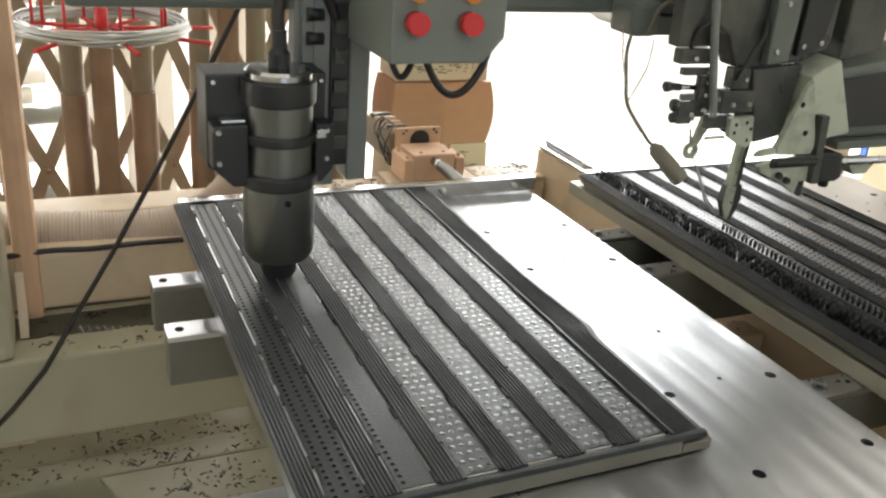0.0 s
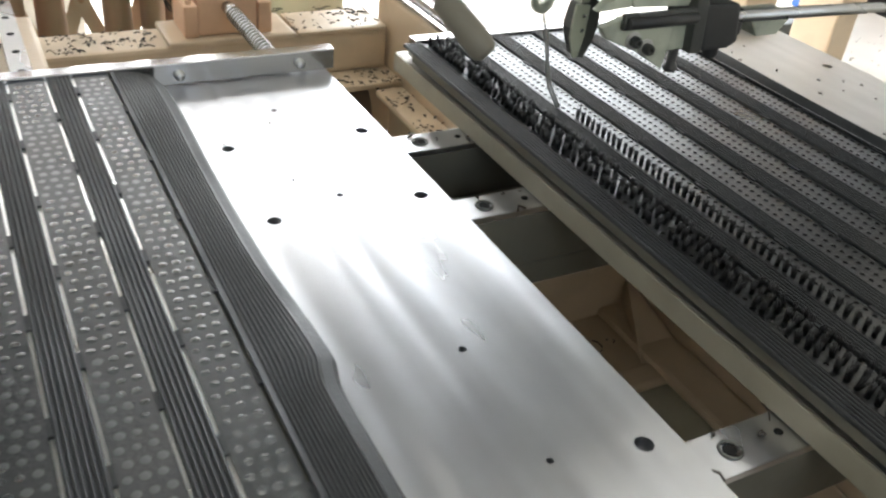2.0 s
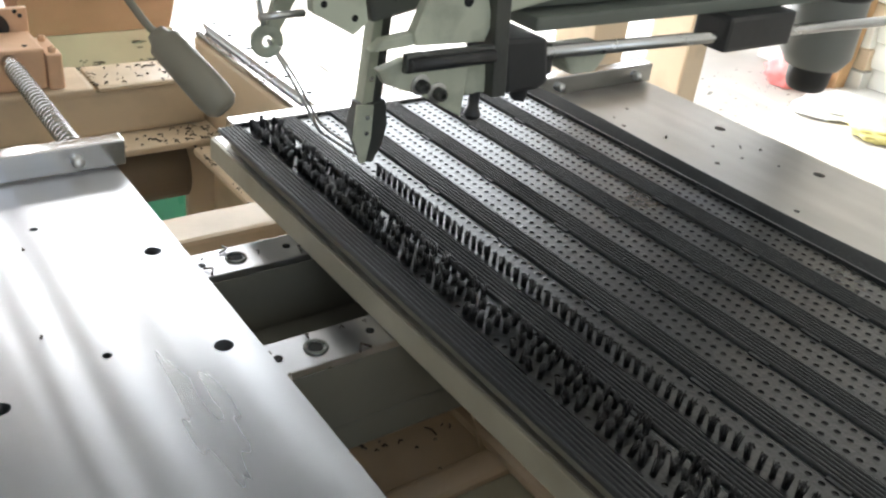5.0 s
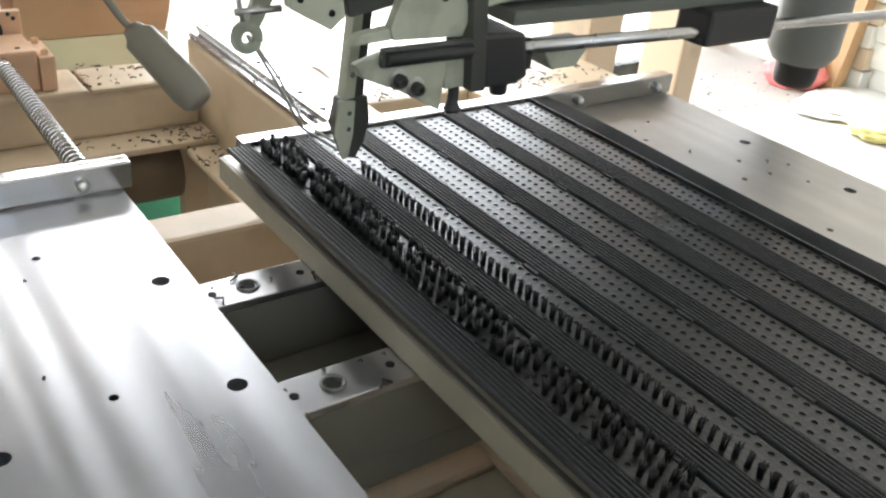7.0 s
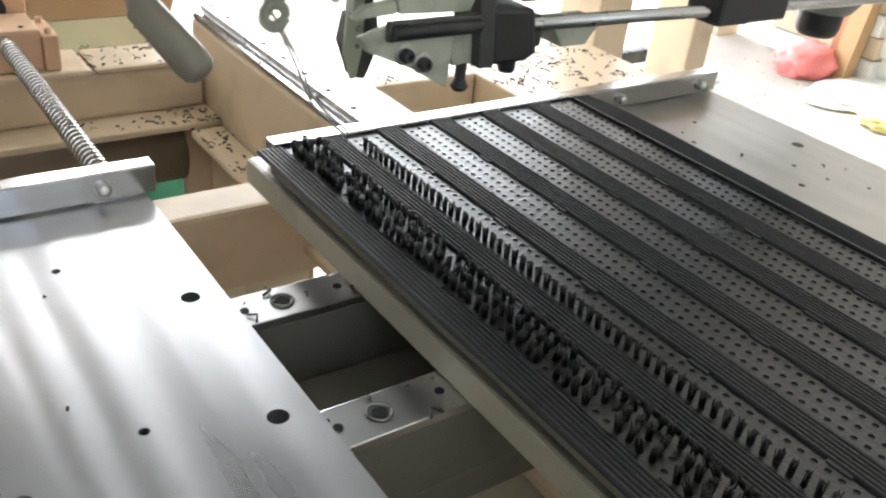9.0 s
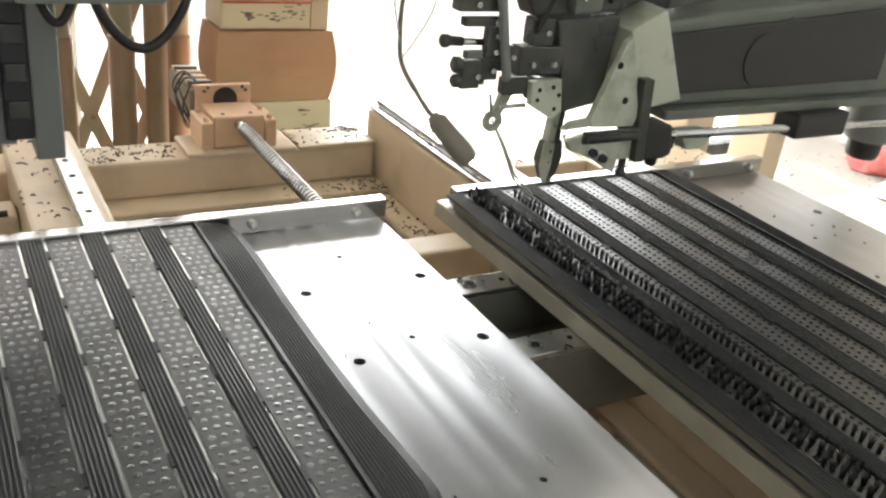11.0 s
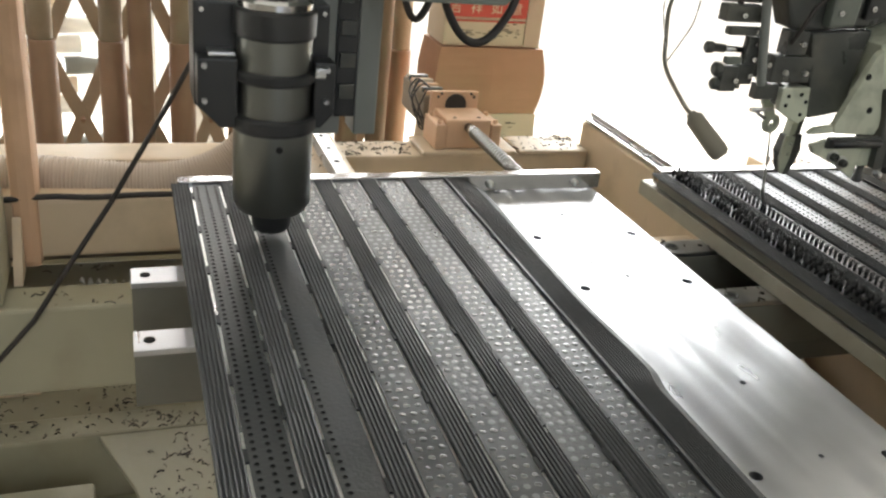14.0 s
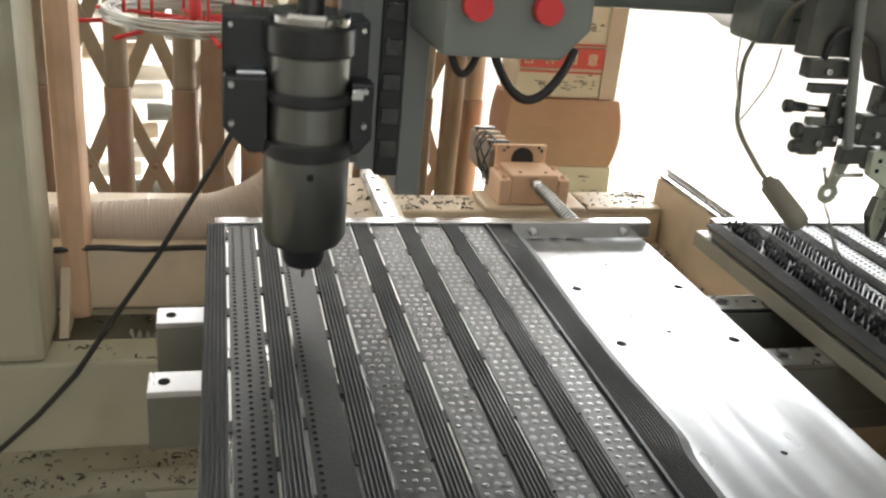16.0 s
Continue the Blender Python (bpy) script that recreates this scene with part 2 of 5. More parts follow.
def tube(bm, points, r, seg=10, cap=True):
    """A round bar along points; r a number or one a point."""
    pts = [Vector(p) for p in points]
    if 3 < len(pts) < 10 and not isinstance(r, (list, tuple)):
        pts = spline(pts, 6)
    rs = r if isinstance(r, (list, tuple)) else [r] * len(pts)
    rings = []
    side = None
    for i, p in enumerate(pts):
        d = (pts[min(i + 1, len(pts) - 1)] - pts[max(i - 1, 0)]).normalized()
        if side is None:
            side = d.orthogonal().normalized()
        side = (side - d * side.dot(d)).normalized()
        up = d.cross(side)
        rings.append([bm.verts.new(p + (side * math.cos(a) + up * math.sin(a)) * rs[i]) for a in (2 * math.pi * k / seg for k in range(seg))])
    for a, b in zip(rings, rings[1:]):
        for k in range(seg):
            f = bm.faces.new((a[k], a[(k + 1) % seg], b[(k + 1) % seg], b[k]))
            f.smooth = True
    if cap:
        bm.faces.new(rings[0][::-1])
        bm.faces.new(rings[-1])
    return bm

def rod(p0, p1, r, seg=16):
    return tube(bmesh.new(), [p0, p1], r, seg)

def turned(profile, seg=32, axis_x=0.0, axis_y=0.0):
    """A turned body: profile of (radius, z) from below, closed at both ends."""
    bm = bmesh.new()
    rings = [[bm.verts.new((axis_x + r * math.cos(2 * math.pi * k / seg), axis_y + r * math.sin(2 * math.pi * k / seg), z)) for k in range(seg)] for r, z in profile]
    for a, b in zip(rings, rings[1:]):
        for k in range(seg):
            bm.faces.new((a[k], a[(k + 1) % seg], b[(k + 1) % seg], b[k])).smooth = True
    bm.faces.new(rings[0][::-1])
    bm.faces.new(rings[-1])
    bm.normal_update()
    for e in bm.edges:
        if len(e.link_faces) == 2 and e.calc_face_angle(0) > 0.6:
            e.smooth = False
    return bm

def prism(outline, lo, hi, plane="z", bevel=0.0):
    """A flat plate: an outline drawn in the plane across an axis, from lo to hi along that axis."""
    bm = bmesh.new()
    def at(u, v, w):
        return {"z": (u, v, w), "y": (u, w, v), "x": (w, u, v)}[plane]
    a = [bm.verts.new(at(u, v, lo)) for u, v in outline]
    b = [bm.verts.new(at(u, v, hi)) for u, v in outline]
    bm.faces.new(a)
    bm.faces.new(b[::-1])
    n = len(a)
    for i in range(n):
        bm.faces.new((a[i], b[i], b[(i + 1) % n], a[(i + 1) % n]))
    bmesh.ops.recalc_face_normals(bm, faces=bm.faces)
    if bevel:
        bmesh.ops.bevel(bm, geom=list(bm.edges), offset=bevel, segments=2, profile=0.6, affect="EDGES")
    return bm

def holed_plate(x0, x1, y0, y1, z0, z1, holes):
    """A plate with round holes (x, y, r) going through it."""
    bm = bmesh.new()
    loops = []
    c = [bm.verts.new((x, y, z1)) for x, y in ((x0, y0), (x1, y0), (x1, y1), (x0, y1))]
    loops.append(c)
    for hx, hy, r in holes:
        loops.append([bm.verts.new((hx + r * math.cos(2 * math.pi * k / 20), hy + r * math.sin(2 * math.pi * k / 20), z1)) for k in range(20)])
    edges = [bm.edges.new((lp[i], lp[(i + 1) % len(lp)])) for lp in loops for i in range(len(lp))]
    bmesh.ops.triangle_fill(bm, use_beauty=True, edges=edges, normal=(0, 0, 1))
    top = list(bm.faces)
    low = {}
    for lp in loops:
        for v in lp:
            low[v] = bm.verts.new((v.co.x, v.co.y, z0))
    for f in top:
        bm.faces.new([low[v] for v in reversed(f.verts)])
    for lp in loops:
        for i in range(len(lp)):
            a, b = lp[i], lp[(i + 1) % len(lp)]
            bm.faces.new((a, b, low[b], low[a]))
    bmesh.ops.recalc_face_normals(bm, faces=bm.faces)
    return bm

def link(name, bm, material):
    me = bpy.data.meshes.new(name)
    bm.to_mesh(me)
    bm.free()
    for m in (material if isinstance(material, (list, tuple)) else [material]):
        me.materials.append(m)
    return new(name, me)

def part(name, bm, material, parent, label=""):
    ob = link(name, bm, material)
    ob.parent = parent
    if label:
        ob["label"] = label
    return ob

def thing(name, label, category, group="", kind=""):
    return tagged(new(name), label, category, group, kind)

def solid(name, bm, material, label, category, group="", kind=""):
    return tagged(link(name, bm, material), label, category, group, kind)

def bolt(name, x, y, z, r, h, parent, material=None, axis="z"):
    bm = turned([(r, 0), (r, h * 0.8), (r * 0.85, h), (r * 0.5, h), (r * 0.5, h * 0.55)], 12)
    if axis == "-y":
        bmesh.ops.rotate(bm, verts=bm.verts, cent=(0, 0, 0), matrix=Matrix.Rotation(radians(90), 3, "X"))
    bmesh.ops.translate(bm, verts=bm.verts, vec=(x, y, z))
    return part(name, bm, material or STEEL, parent)

FLOOR_Z = -0.85

# ---------- the building ----------
solid("ground", box(-40, 40, -6, 80, FLOOR_Z - 0.2, FLOOR_Z), CONC, "dusty pale concrete floor running out into the yard", "floor", kind="structure")
solid("wall_west", box(-3.7, -3.5, -4, 3.2, FLOOR_Z, 3.4), PLASTER, "grey plastered side wall", "wall", kind="structure")
solid("wall_east", box(5.5, 5.7, -4, 3.2, FLOOR_Z, 3.4), PLASTER, "grey plastered side wall", "wall", kind="structure")
# The opening in this unseen wall is added to let the fill lamp through.
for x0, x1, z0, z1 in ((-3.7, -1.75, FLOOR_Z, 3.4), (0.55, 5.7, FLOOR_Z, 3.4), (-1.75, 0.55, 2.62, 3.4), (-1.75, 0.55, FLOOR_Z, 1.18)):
    solid("wall_south", box(x0, x1, -4.2, -4, z0, z1), PLASTER, "grey plastered rear wall round an opening added for the fill lamp", "wall", kind="structure")
solid("wall_north", box(-3.7, 5.7, 3.2, 3.4, 1.88, 3.4), PLASTER, "plastered lintel over the wide open doorway", "wall", kind="structure")
solid("ceiling", box(-3.7, 5.7, -4.2, 3.4, 3.4, 3.55), PLASTER, "grey concrete ceiling", "ceiling", kind="structure")

# ---------- machine frame ----------
frame_ob = thing("brush_machine", "welded cream-painted steel machine frame with swarf on it", "machine base")
FRONT = -1.1
def beam(name, x0, x1, y0, y1, z0, z1, material=None, bevel=0.006, label=""):
    return part(name, box(x0, x1, y0, y1, z0, z1, bevel), material or CREAM, frame_ob, label)
beam("rear_beam", -0.86, 0.30, 0.68, 0.765, -0.204, -0.140)
beam("rear_beam", 0.4215, 0.712, 0.565, 0.645, -0.30, -0.163)
part("bay_deck", box(0.7135, 1.02, 0.25, 0.72, -0.32, -0.163, 0.004), CREAM, frame_ob, "cream deck strewn with dark swarf")
beam("pad", -0.045, 0.145, 0.672, 0.768, -0.140, -0.130)
beam("pad", 0.150, 0.298, 0.676, 0.768, -0.140, -0.132)
part("lower_pipe", rod((-0.86, 0.672, -0.262), (0.2555, 0.672, -0.262), 0.046, 32), BROWN, frame_ob, "dusty brown round cross pipe")
beam("pipe_plate", -0.86, 0.3050, 0.622, 0.77, -0.2145, -0.2045, bevel=0.003)
beam("end_panel", 0.2575, 0.305, 0.655, 0.667, -0.75, -0.2045)
beam("side_panel", 0.297, 0.305, 0.33, 0.652, -0.75, -0.226)
beam("side_beam", 0.306, 0.42, FRONT, 0.735, -0.26, -0.090)
beam("flange", 0.256, 0.305, FRONT, 0.6210, -0.225, -0.213)
beam("side_beam", -0.315, -0.215, FRONT, 0.725, -0.26, -0.095)
beam("rail_seat", 0.308, 0.372, FRONT, 0.735, -0.090, -0.082, ALU_BAR)
RAILX = {"right": 0.331, "left": -0.249}
def linear_rail(x, top):
    rail = prism([(x - 0.011, top - 0.022), (x + 0.011, top - 0.022), (x + 0.011, top - 0.014), (x + 0.0085, top - 0.010), (x + 0.0115, top - 0.006), (x + 0.0115, top), (x - 0.0115, top), (x - 0.0115, top - 0.006), (x - 0.0085, top - 0.010), (x - 0.011, top - 0.014)], FRONT, 0.728, "y", 0)
    ob = part("linear_rail", rail, STEEL, frame_ob, "ground steel linear guide rail")
    for k in range(13):
        bm = turned([(0.0045, 0), (0.0045, 0.0006)], 12)
        bmesh.ops.translate(bm, verts=bm.verts, vec=(x, 0.718 - 0.0595 * k, top))
        part("bolt_hole", bm, HOLE, ob)
linear_rail(0.331, -0.070)
linear_rail(-0.249, -0.073)
# cross members between the side beams
for y0, y1, z0, z1 in ((0.268, 0.325, -0.25, -0.150), (-0.100, -0.068, -0.33, -0.219), (-0.42, -0.35, -0.30, -0.205)):
    beam("cross_beam", -0.216, 0.305, y0, y1, z0, z1)
# Cream plate coloured olive to hold the shade it mostly lies in.
part("front_plate", box(-0.2155, 0.3045, -0.349, -0.1005, -0.236, -0.2225, 0.002), OLIVE, frame_ob, "cream cover plate, olive from shade put into its colour")
# pocket gusset seen in the gap between the tables
part("trough_floor", box(-0.2155, 0.3055, -0.0675, 0.0175, -0.232, -0.222), CREAM, frame_ob, "cream trough floor with scattered swarf")
# Black sheet added to stop bounce and stand in for shade below.
part("oil_pan", box(-0.21, 0.30, -1.0, 0.26, -0.47, -0.46, 0.002), DARK, frame_ob, "added black sheet standing in for the shade under the machine")
gus = bmesh.new()
gv = [gus.verts.new(p) for p in ((0.285, 0.0175, -0.178), (0.250, -0.0675, -0.2215), (0.3055, -0.0675, -0.2215), (0.3055, 0.0175, -0.198), (0.285, 0.0175, -0.2215), (0.3055, 0.0175, -0.2215))]
for f in ((0, 1, 2, 3), (0, 4, 1), (0, 3, 5, 4), (3, 2, 5), (1, 4, 5, 2)):
    gus.faces.new([gv[k] for k in f])
part("gusset", gus, CREAM, frame_ob, "sloping cream gusset welded into the trough")
beam("cross_beam", -0.216, 0.3055, 0.018, 0.068, -0.30, -0.157)
# left hand bay
beam("bay_beam", -0.90, -0.316, 0.515, 0.575, -0.232, -0.140)
part("stray_cable", tube(bmesh.new(), [(-0.72, 0.508, -0.135), (-0.66, 0.512, -0.133), (-0.60, 0.509, -0.1345), (-0.53, 0.513, -0.134), (-0.42, 0.512, -0.1345), (-0.33, 0.515, -0.134)], 0.0048, 8), RUBBER, frame_ob, "dusty black cable lying on the beam")
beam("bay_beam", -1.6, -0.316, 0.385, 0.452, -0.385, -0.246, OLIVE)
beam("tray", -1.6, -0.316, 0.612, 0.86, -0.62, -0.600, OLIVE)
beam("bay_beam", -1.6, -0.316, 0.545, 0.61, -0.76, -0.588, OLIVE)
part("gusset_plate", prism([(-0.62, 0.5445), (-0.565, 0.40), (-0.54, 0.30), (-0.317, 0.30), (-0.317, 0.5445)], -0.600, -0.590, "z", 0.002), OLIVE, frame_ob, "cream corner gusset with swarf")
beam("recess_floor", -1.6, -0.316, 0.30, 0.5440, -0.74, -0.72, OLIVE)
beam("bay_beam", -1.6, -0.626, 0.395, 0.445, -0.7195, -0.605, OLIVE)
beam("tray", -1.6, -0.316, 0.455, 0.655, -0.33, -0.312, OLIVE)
for x0, x1, y0, y1 in ((-0.95, -0.718, 0.386, 0.50), (-0.712, -0.676, 0.505, 0.58)):
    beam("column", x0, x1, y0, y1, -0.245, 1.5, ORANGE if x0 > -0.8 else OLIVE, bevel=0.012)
part("weld_rib", prism([(0.452, -0.245), (0.504, -0.245), (0.504, -0.16)], -0.712, -0.700, "x"), CREAM, frame_ob)
# Hidden panel added behind the bay to keep daylight off the trays.
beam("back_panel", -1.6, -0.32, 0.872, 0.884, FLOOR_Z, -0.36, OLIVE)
for x0, y0 in ((-0.30, 0.70), (0.33, 0.66), (0.33, -1.0), (-0.30, -1.0), (-0.80, 0.70)):
    beam("leg", x0, x0 + 0.08, y0, y0 + 0.08, FLOOR_Z, -0.26)

# drum lying in the yard behind the right rail
drum = thing("cardboard_drum", "pale cardboard drum lying on its side on the floor", "drum")
def lying(profile, base, ax, seg=36):
    """A turned body laid along a level axis."""
    bm = turned(profile, seg)
    bmesh.ops.transform(bm, matrix=Matrix.Translation(base) @ Vector((0, 0, 1)).rotation_difference(Vector(ax).normalized()).to_matrix().to_4x4(), verts=bm.verts)
    return bm
part("shell", lying([(0.104, 0.004), (0.112, 0.0), (0.115, 0.006), (0.115, 0.42), (0.110, 0.424)], (1.155, 2.0, -0.735), (0.25, 1, 0)), PRINT, drum)
part("end_disc", lying([(0.100, 0.0), (0.1035, 0.004)], (1.154, 1.9965, -0.735), (0.25, 1, 0)), CARTON, drum, "tan end disc")
part("rim", tube(bmesh.new(), [(1.154 + 0.109 * math.cos(a), 1.998 - 0.027 * math.cos(a), -0.735 + 0.109 * math.sin(a)) for a in (2 * math.pi * k / 36 for k in range(37))], 0.005, 6), STEEL, drum)

# ---------- ball screw and motor ----------
screw = thing("ball_screw_drive", "steel ball screw in a cream bearing block with motor", "ball screw")
SX, SZ = 0.045, -0.088
def screw_shaft():
    bm = bmesh.new()
    turns, seg, r0 = 96, 14, 0.0112
    y1, y0 = 0.66, 0.66 - 96 * 0.0096
    prev = None
    for k in range(turns * seg + 1):
        a = 2 * math.pi * k / seg
        y = y1 - (y1 - y0) * k / (turns * seg)
        w = 0.0096 / 2
        cs, sn = math.cos(a), math.sin(a)
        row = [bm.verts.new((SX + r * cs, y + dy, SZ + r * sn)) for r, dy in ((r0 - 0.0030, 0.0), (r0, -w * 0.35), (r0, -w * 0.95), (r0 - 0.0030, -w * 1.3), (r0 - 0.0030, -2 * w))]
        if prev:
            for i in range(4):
                # Groove faces are coloured dark so the bright crests stand out.
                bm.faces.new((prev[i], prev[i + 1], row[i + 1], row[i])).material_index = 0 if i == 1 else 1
        prev = row
    bmesh.ops.recalc_face_normals(bm, faces=bm.faces)
    return bm
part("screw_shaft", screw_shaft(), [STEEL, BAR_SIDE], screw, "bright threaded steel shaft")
block = part("bearing_block", box(SX - 0.044, SX + 0.044, 0.685, 0.765, -0.129, -0.0740, 0.004), ORANGE, screw)
part("journal", rod((SX, 0.655, SZ), (SX, 0.6845, SZ), 0.0092, 20), STEEL, screw)
for dx in (-0.024, 0.024):
    part("tapped_hole", rod((SX + dx, 0.700, -0.0738), (SX + dx, 0.700, -0.0732), 0.0035, 12), HOLE, block)
for dx in (-0.0545, 0.0545):
    part("ear", box(SX + dx - 0.0100, SX + dx + 0.0100, 0.680, 0.755, -0.129, -0.082, 0.003), ORANGE, screw)
    for y in (0.692, 0.742):
        bolt("bolt", SX + dx, y, -0.082, 0.0050, 0.007, screw, ORANGE)
part("motor_plate", box(SX - 0.050, SX + 0.046, 0.767, 0.778, -0.13, -0.044, 0.002), ORANGE, screw)
part("pulley_mouth", rod((SX, 0.7645, -0.069), (SX, 0.7668, -0.069), 0.021, 28), BLACK, screw)
for dx, dz in ((-0.036, -0.054), (0.036, -0.054), (-0.030, -0.048), (0.030, -0.048)):
    bolt("plate_bolt", SX + dx, 0.767, dz, 0.0028, 0.002, screw, DARK, "-y")
part("coupling", rod((SX, 0.7785, -0.075), (SX, 0.7995, -0.075), 0.022, 24), BLACK, screw)
motor = part("motor", box(SX - 0.052, SX - 0.004, 0.80, 0.95, -0.125, -0.063, 0.006), BROWN, screw, "dusty brown stepper motor")
for k in range(9):
    part("terminal_strip", box(SX - 0.048, SX - 0.008, 0.806 + k * 0.0155, 0.817 + k * 0.0155, -0.0625, -0.056 + 0.003 * (k % 2), 0.001), (ORANGE, DARK, PRINT)[k % 3], motor)
wr = random.Random(12)
for k in range(5):
    y, w = 0.80 + wr.uniform(0.0, 0.10), wr.uniform(0.002, 0.024)
    part("motor_wire", tube(bmesh.new(), [(SX - 0.030, y, -0.056), (SX - 0.045 - w * 0.4, y - 0.01, -0.048 + 0.2 * w), (SX - 0.055 - w, y - 0.025, -0.065), (SX - 0.058 - w * 0.8, 0.79, -0.085 - 0.3 * w), (SX - 0.050 - 0.004 * k, 0.775, -0.108 - 0.002 * k), (SX - 0.046, 0.77, -0.124)], 0.0016, 6), RUBBER, motor)

# ---------- moving table ----------
table = thing("machine_table", "twin milled aluminium table plates joined by bolted cross bars", "machine table")
L_HOLES = [(0, 0, 0.0058), (0, -0.12, 0.0058), (-0.121, 0, 0.0052), (-0.121, -0.12, 0.0052), (-0.003, -0.41, 0.0058), (-0.128, -0.41, 0.0052), (-0.13, -0.535, 0.0058),
           (-0.061, 0.061, 0.0028), (-0.061, -0.10, 0.0028), (-0.25, -0.535, 0.006), (0.0, -0.53, 0.0058), (-0.06, -0.30, 0.0028), (-0.06, -0.40, 0.0022), (-0.30, -0.60, 0.005), (-0.45, -0.58, 0.005)]
part("left_plate", holed_plate(-0.500, 0.020, -0.75, 0.165, -0.0195, 0.0, L_HOLES), ALU, table)
R_HOLES = [(0.597, 0.0, 0.0058), (0.597, -0.12, 0.0058), (0.50, 0.045, 0.0028), (0.52, -0.06, 0.0028), (0.55, -0.03, 0.0022), (0.505, -0.16, 0.0028), (0.575, -0.09, 0.002), (0.597, -0.40, 0.0058), (0.54, 0.08, 0.002), (0.555, -0.062, 0.0018)]
part("right_plate", holed_plate(0.112, 0.632, -0.75, 0.165, -0.0195, 0.0, R_HOLES), ALU_DULL, table, "dull sanded aluminium plate")
part("plate_edge", box(0.1085, 0.1118, -0.75, 0.165, -0.0195, -0.0002, 0.0008), OXIDE, table, "dull grey plate edge")
for x0 in (-0.500, 0.118):
    bar = part("rear_bar", box(x0, x0 + (0.527 if x0 < 0 else 0.516), 0.136, 0.152, 0.0015, 0.0225, 0.0012), ALU_BAR, table, "bright aluminium stop bar")
    for dx in (0.03, 0.372, 0.49):
        bm = turned([(0.0050, 0), (0.0050, 0.003), (0.0044, 0.0052), (0.0028, 0.0066), (0.0008, 0.007)], 16)
        bmesh.ops.rotate(bm, verts=bm.verts, cent=(0, 0, 0), matrix=Matrix.Rotation(radians(90), 3, "X"))
        bmesh.ops.translate(bm, verts=bm.verts, vec=(x0 + dx, 0.136, 0.011))
        part("bolt", bm, ALU_BOARD, bar, "bright round-headed bolt")
for y in (0.0, -0.122, -0.42, -0.54):
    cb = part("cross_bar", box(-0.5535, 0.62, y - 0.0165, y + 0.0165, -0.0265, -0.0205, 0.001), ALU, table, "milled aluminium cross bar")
    part("bar_body", box(-0.5530, 0.6195, y - 0.0160, y + 0.0160, -0.078, -0.0267, 0.001), BAR_SIDE, cb, "dull bar flanks with shade put into their colour")
    for x in (-0.540, 0.060, 0.034, 0.100):
        big = x in (-0.54, 0.06)
        part("bolt_hole" if big else "screw_hole", turned([(0.005 if big else 0.003, -0.0205), (0.005 if big else 0.003, -0.0199)], 14, x, y), HOLE, cb)

        if x == 0.06:
            part("washer", tube(bmesh.new(), [(x + 0.007 * math.cos(a), y + 0.007 * math.sin(a), -0.020) for a in (2 * math.pi * k / 20 for k in range(21))], 0.0012, 6), GUN, cb)
# Saddle takes the dark flank colour in place of the pocket's shade.
part("saddle", box(-0.27, 0.345, -0.1375, 0.012, -0.104, -0.0785, 0.003), BAR_SIDE, table, "carriage saddle darkened to hold the pocket's shade")
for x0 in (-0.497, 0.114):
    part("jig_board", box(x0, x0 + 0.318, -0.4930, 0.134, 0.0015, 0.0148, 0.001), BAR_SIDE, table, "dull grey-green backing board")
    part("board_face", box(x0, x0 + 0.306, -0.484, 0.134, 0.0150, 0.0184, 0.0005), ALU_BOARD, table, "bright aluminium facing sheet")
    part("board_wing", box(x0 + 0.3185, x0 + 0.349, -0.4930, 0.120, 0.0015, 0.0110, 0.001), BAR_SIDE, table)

# ---------- mats ----------
PITCH, RIBW, NSTRIP = 0.053, 0.020, 6
MY0, MY1, MB, MT, MR = -0.488, 0.1345, 0.0186, 0.0196, 0.0220
HX, HY, HR = 0.010, 0.0078, 0.0019
def rib_strip(x0, x1, ribs, y0=MY0, y1=MY1):
    """A strip with rounded ribs along it."""
    n = ribs
    w = (x1 - x0) / n
    out = [(x0, MB)]
    for k in range(n):
        a = x0 + k * w
        out += [(a + 0.12 * w, MR - 0.0014), (a + 0.26 * w, MR - 0.0003), (a + 0.46 * w, MR), (a + 0.66 * w, MR - 0.0003), (a + 0.84 * w, MR - 0.0014)]
    out += [(x1, MB)]
    return prism(out, y0, y1, "y")
def plain_strip(x0, x1, y0=MY0 + 0.006, y1=MY1):
    """An undrilled strip with raised round studs."""
    bm = box(x0, x1, y0, y1, MB, MT)
    rows = int((y1 - y0) / 0.0100)
    rng = random.Random(int(abs(x0) * 1e4))
    for j in range(rows):
        for i in range(3):
            cx = x0 + 0.0048 + 0.0083 * i + (0.0 if j % 2 else 0.0022)
            cy = y0 + 0.005 + 0.0100 * j
            r = 0.0028 + rng.uniform(-0.0005, 0.0004)
            ring = [bm.verts.new((cx + r * math.cos(a), cy + r * math.sin(a), MT + 0.00003)) for a in (math.pi / 4 * k for k in range(8))]
            crown = bm.verts.new((cx, cy, MT + 0.00013))
            inner = [bm.verts.new((cx + 0.82 * r * math.cos(a), cy + 0.82 * r * math.sin(a), MT + 0.00012)) for a in (math.pi / 4 * k for k in range(8))]
            for k in range(8):
                f = bm.faces.new((ring[k], ring[(k + 1) % 8], inner[(k + 1) % 8], inner[k]))
                g = bm.faces.new((inner[k], inner[(k + 1) % 8], crown))
                f.smooth = g.smooth = True
                f.material_index = g.material_index = 1
    return bm
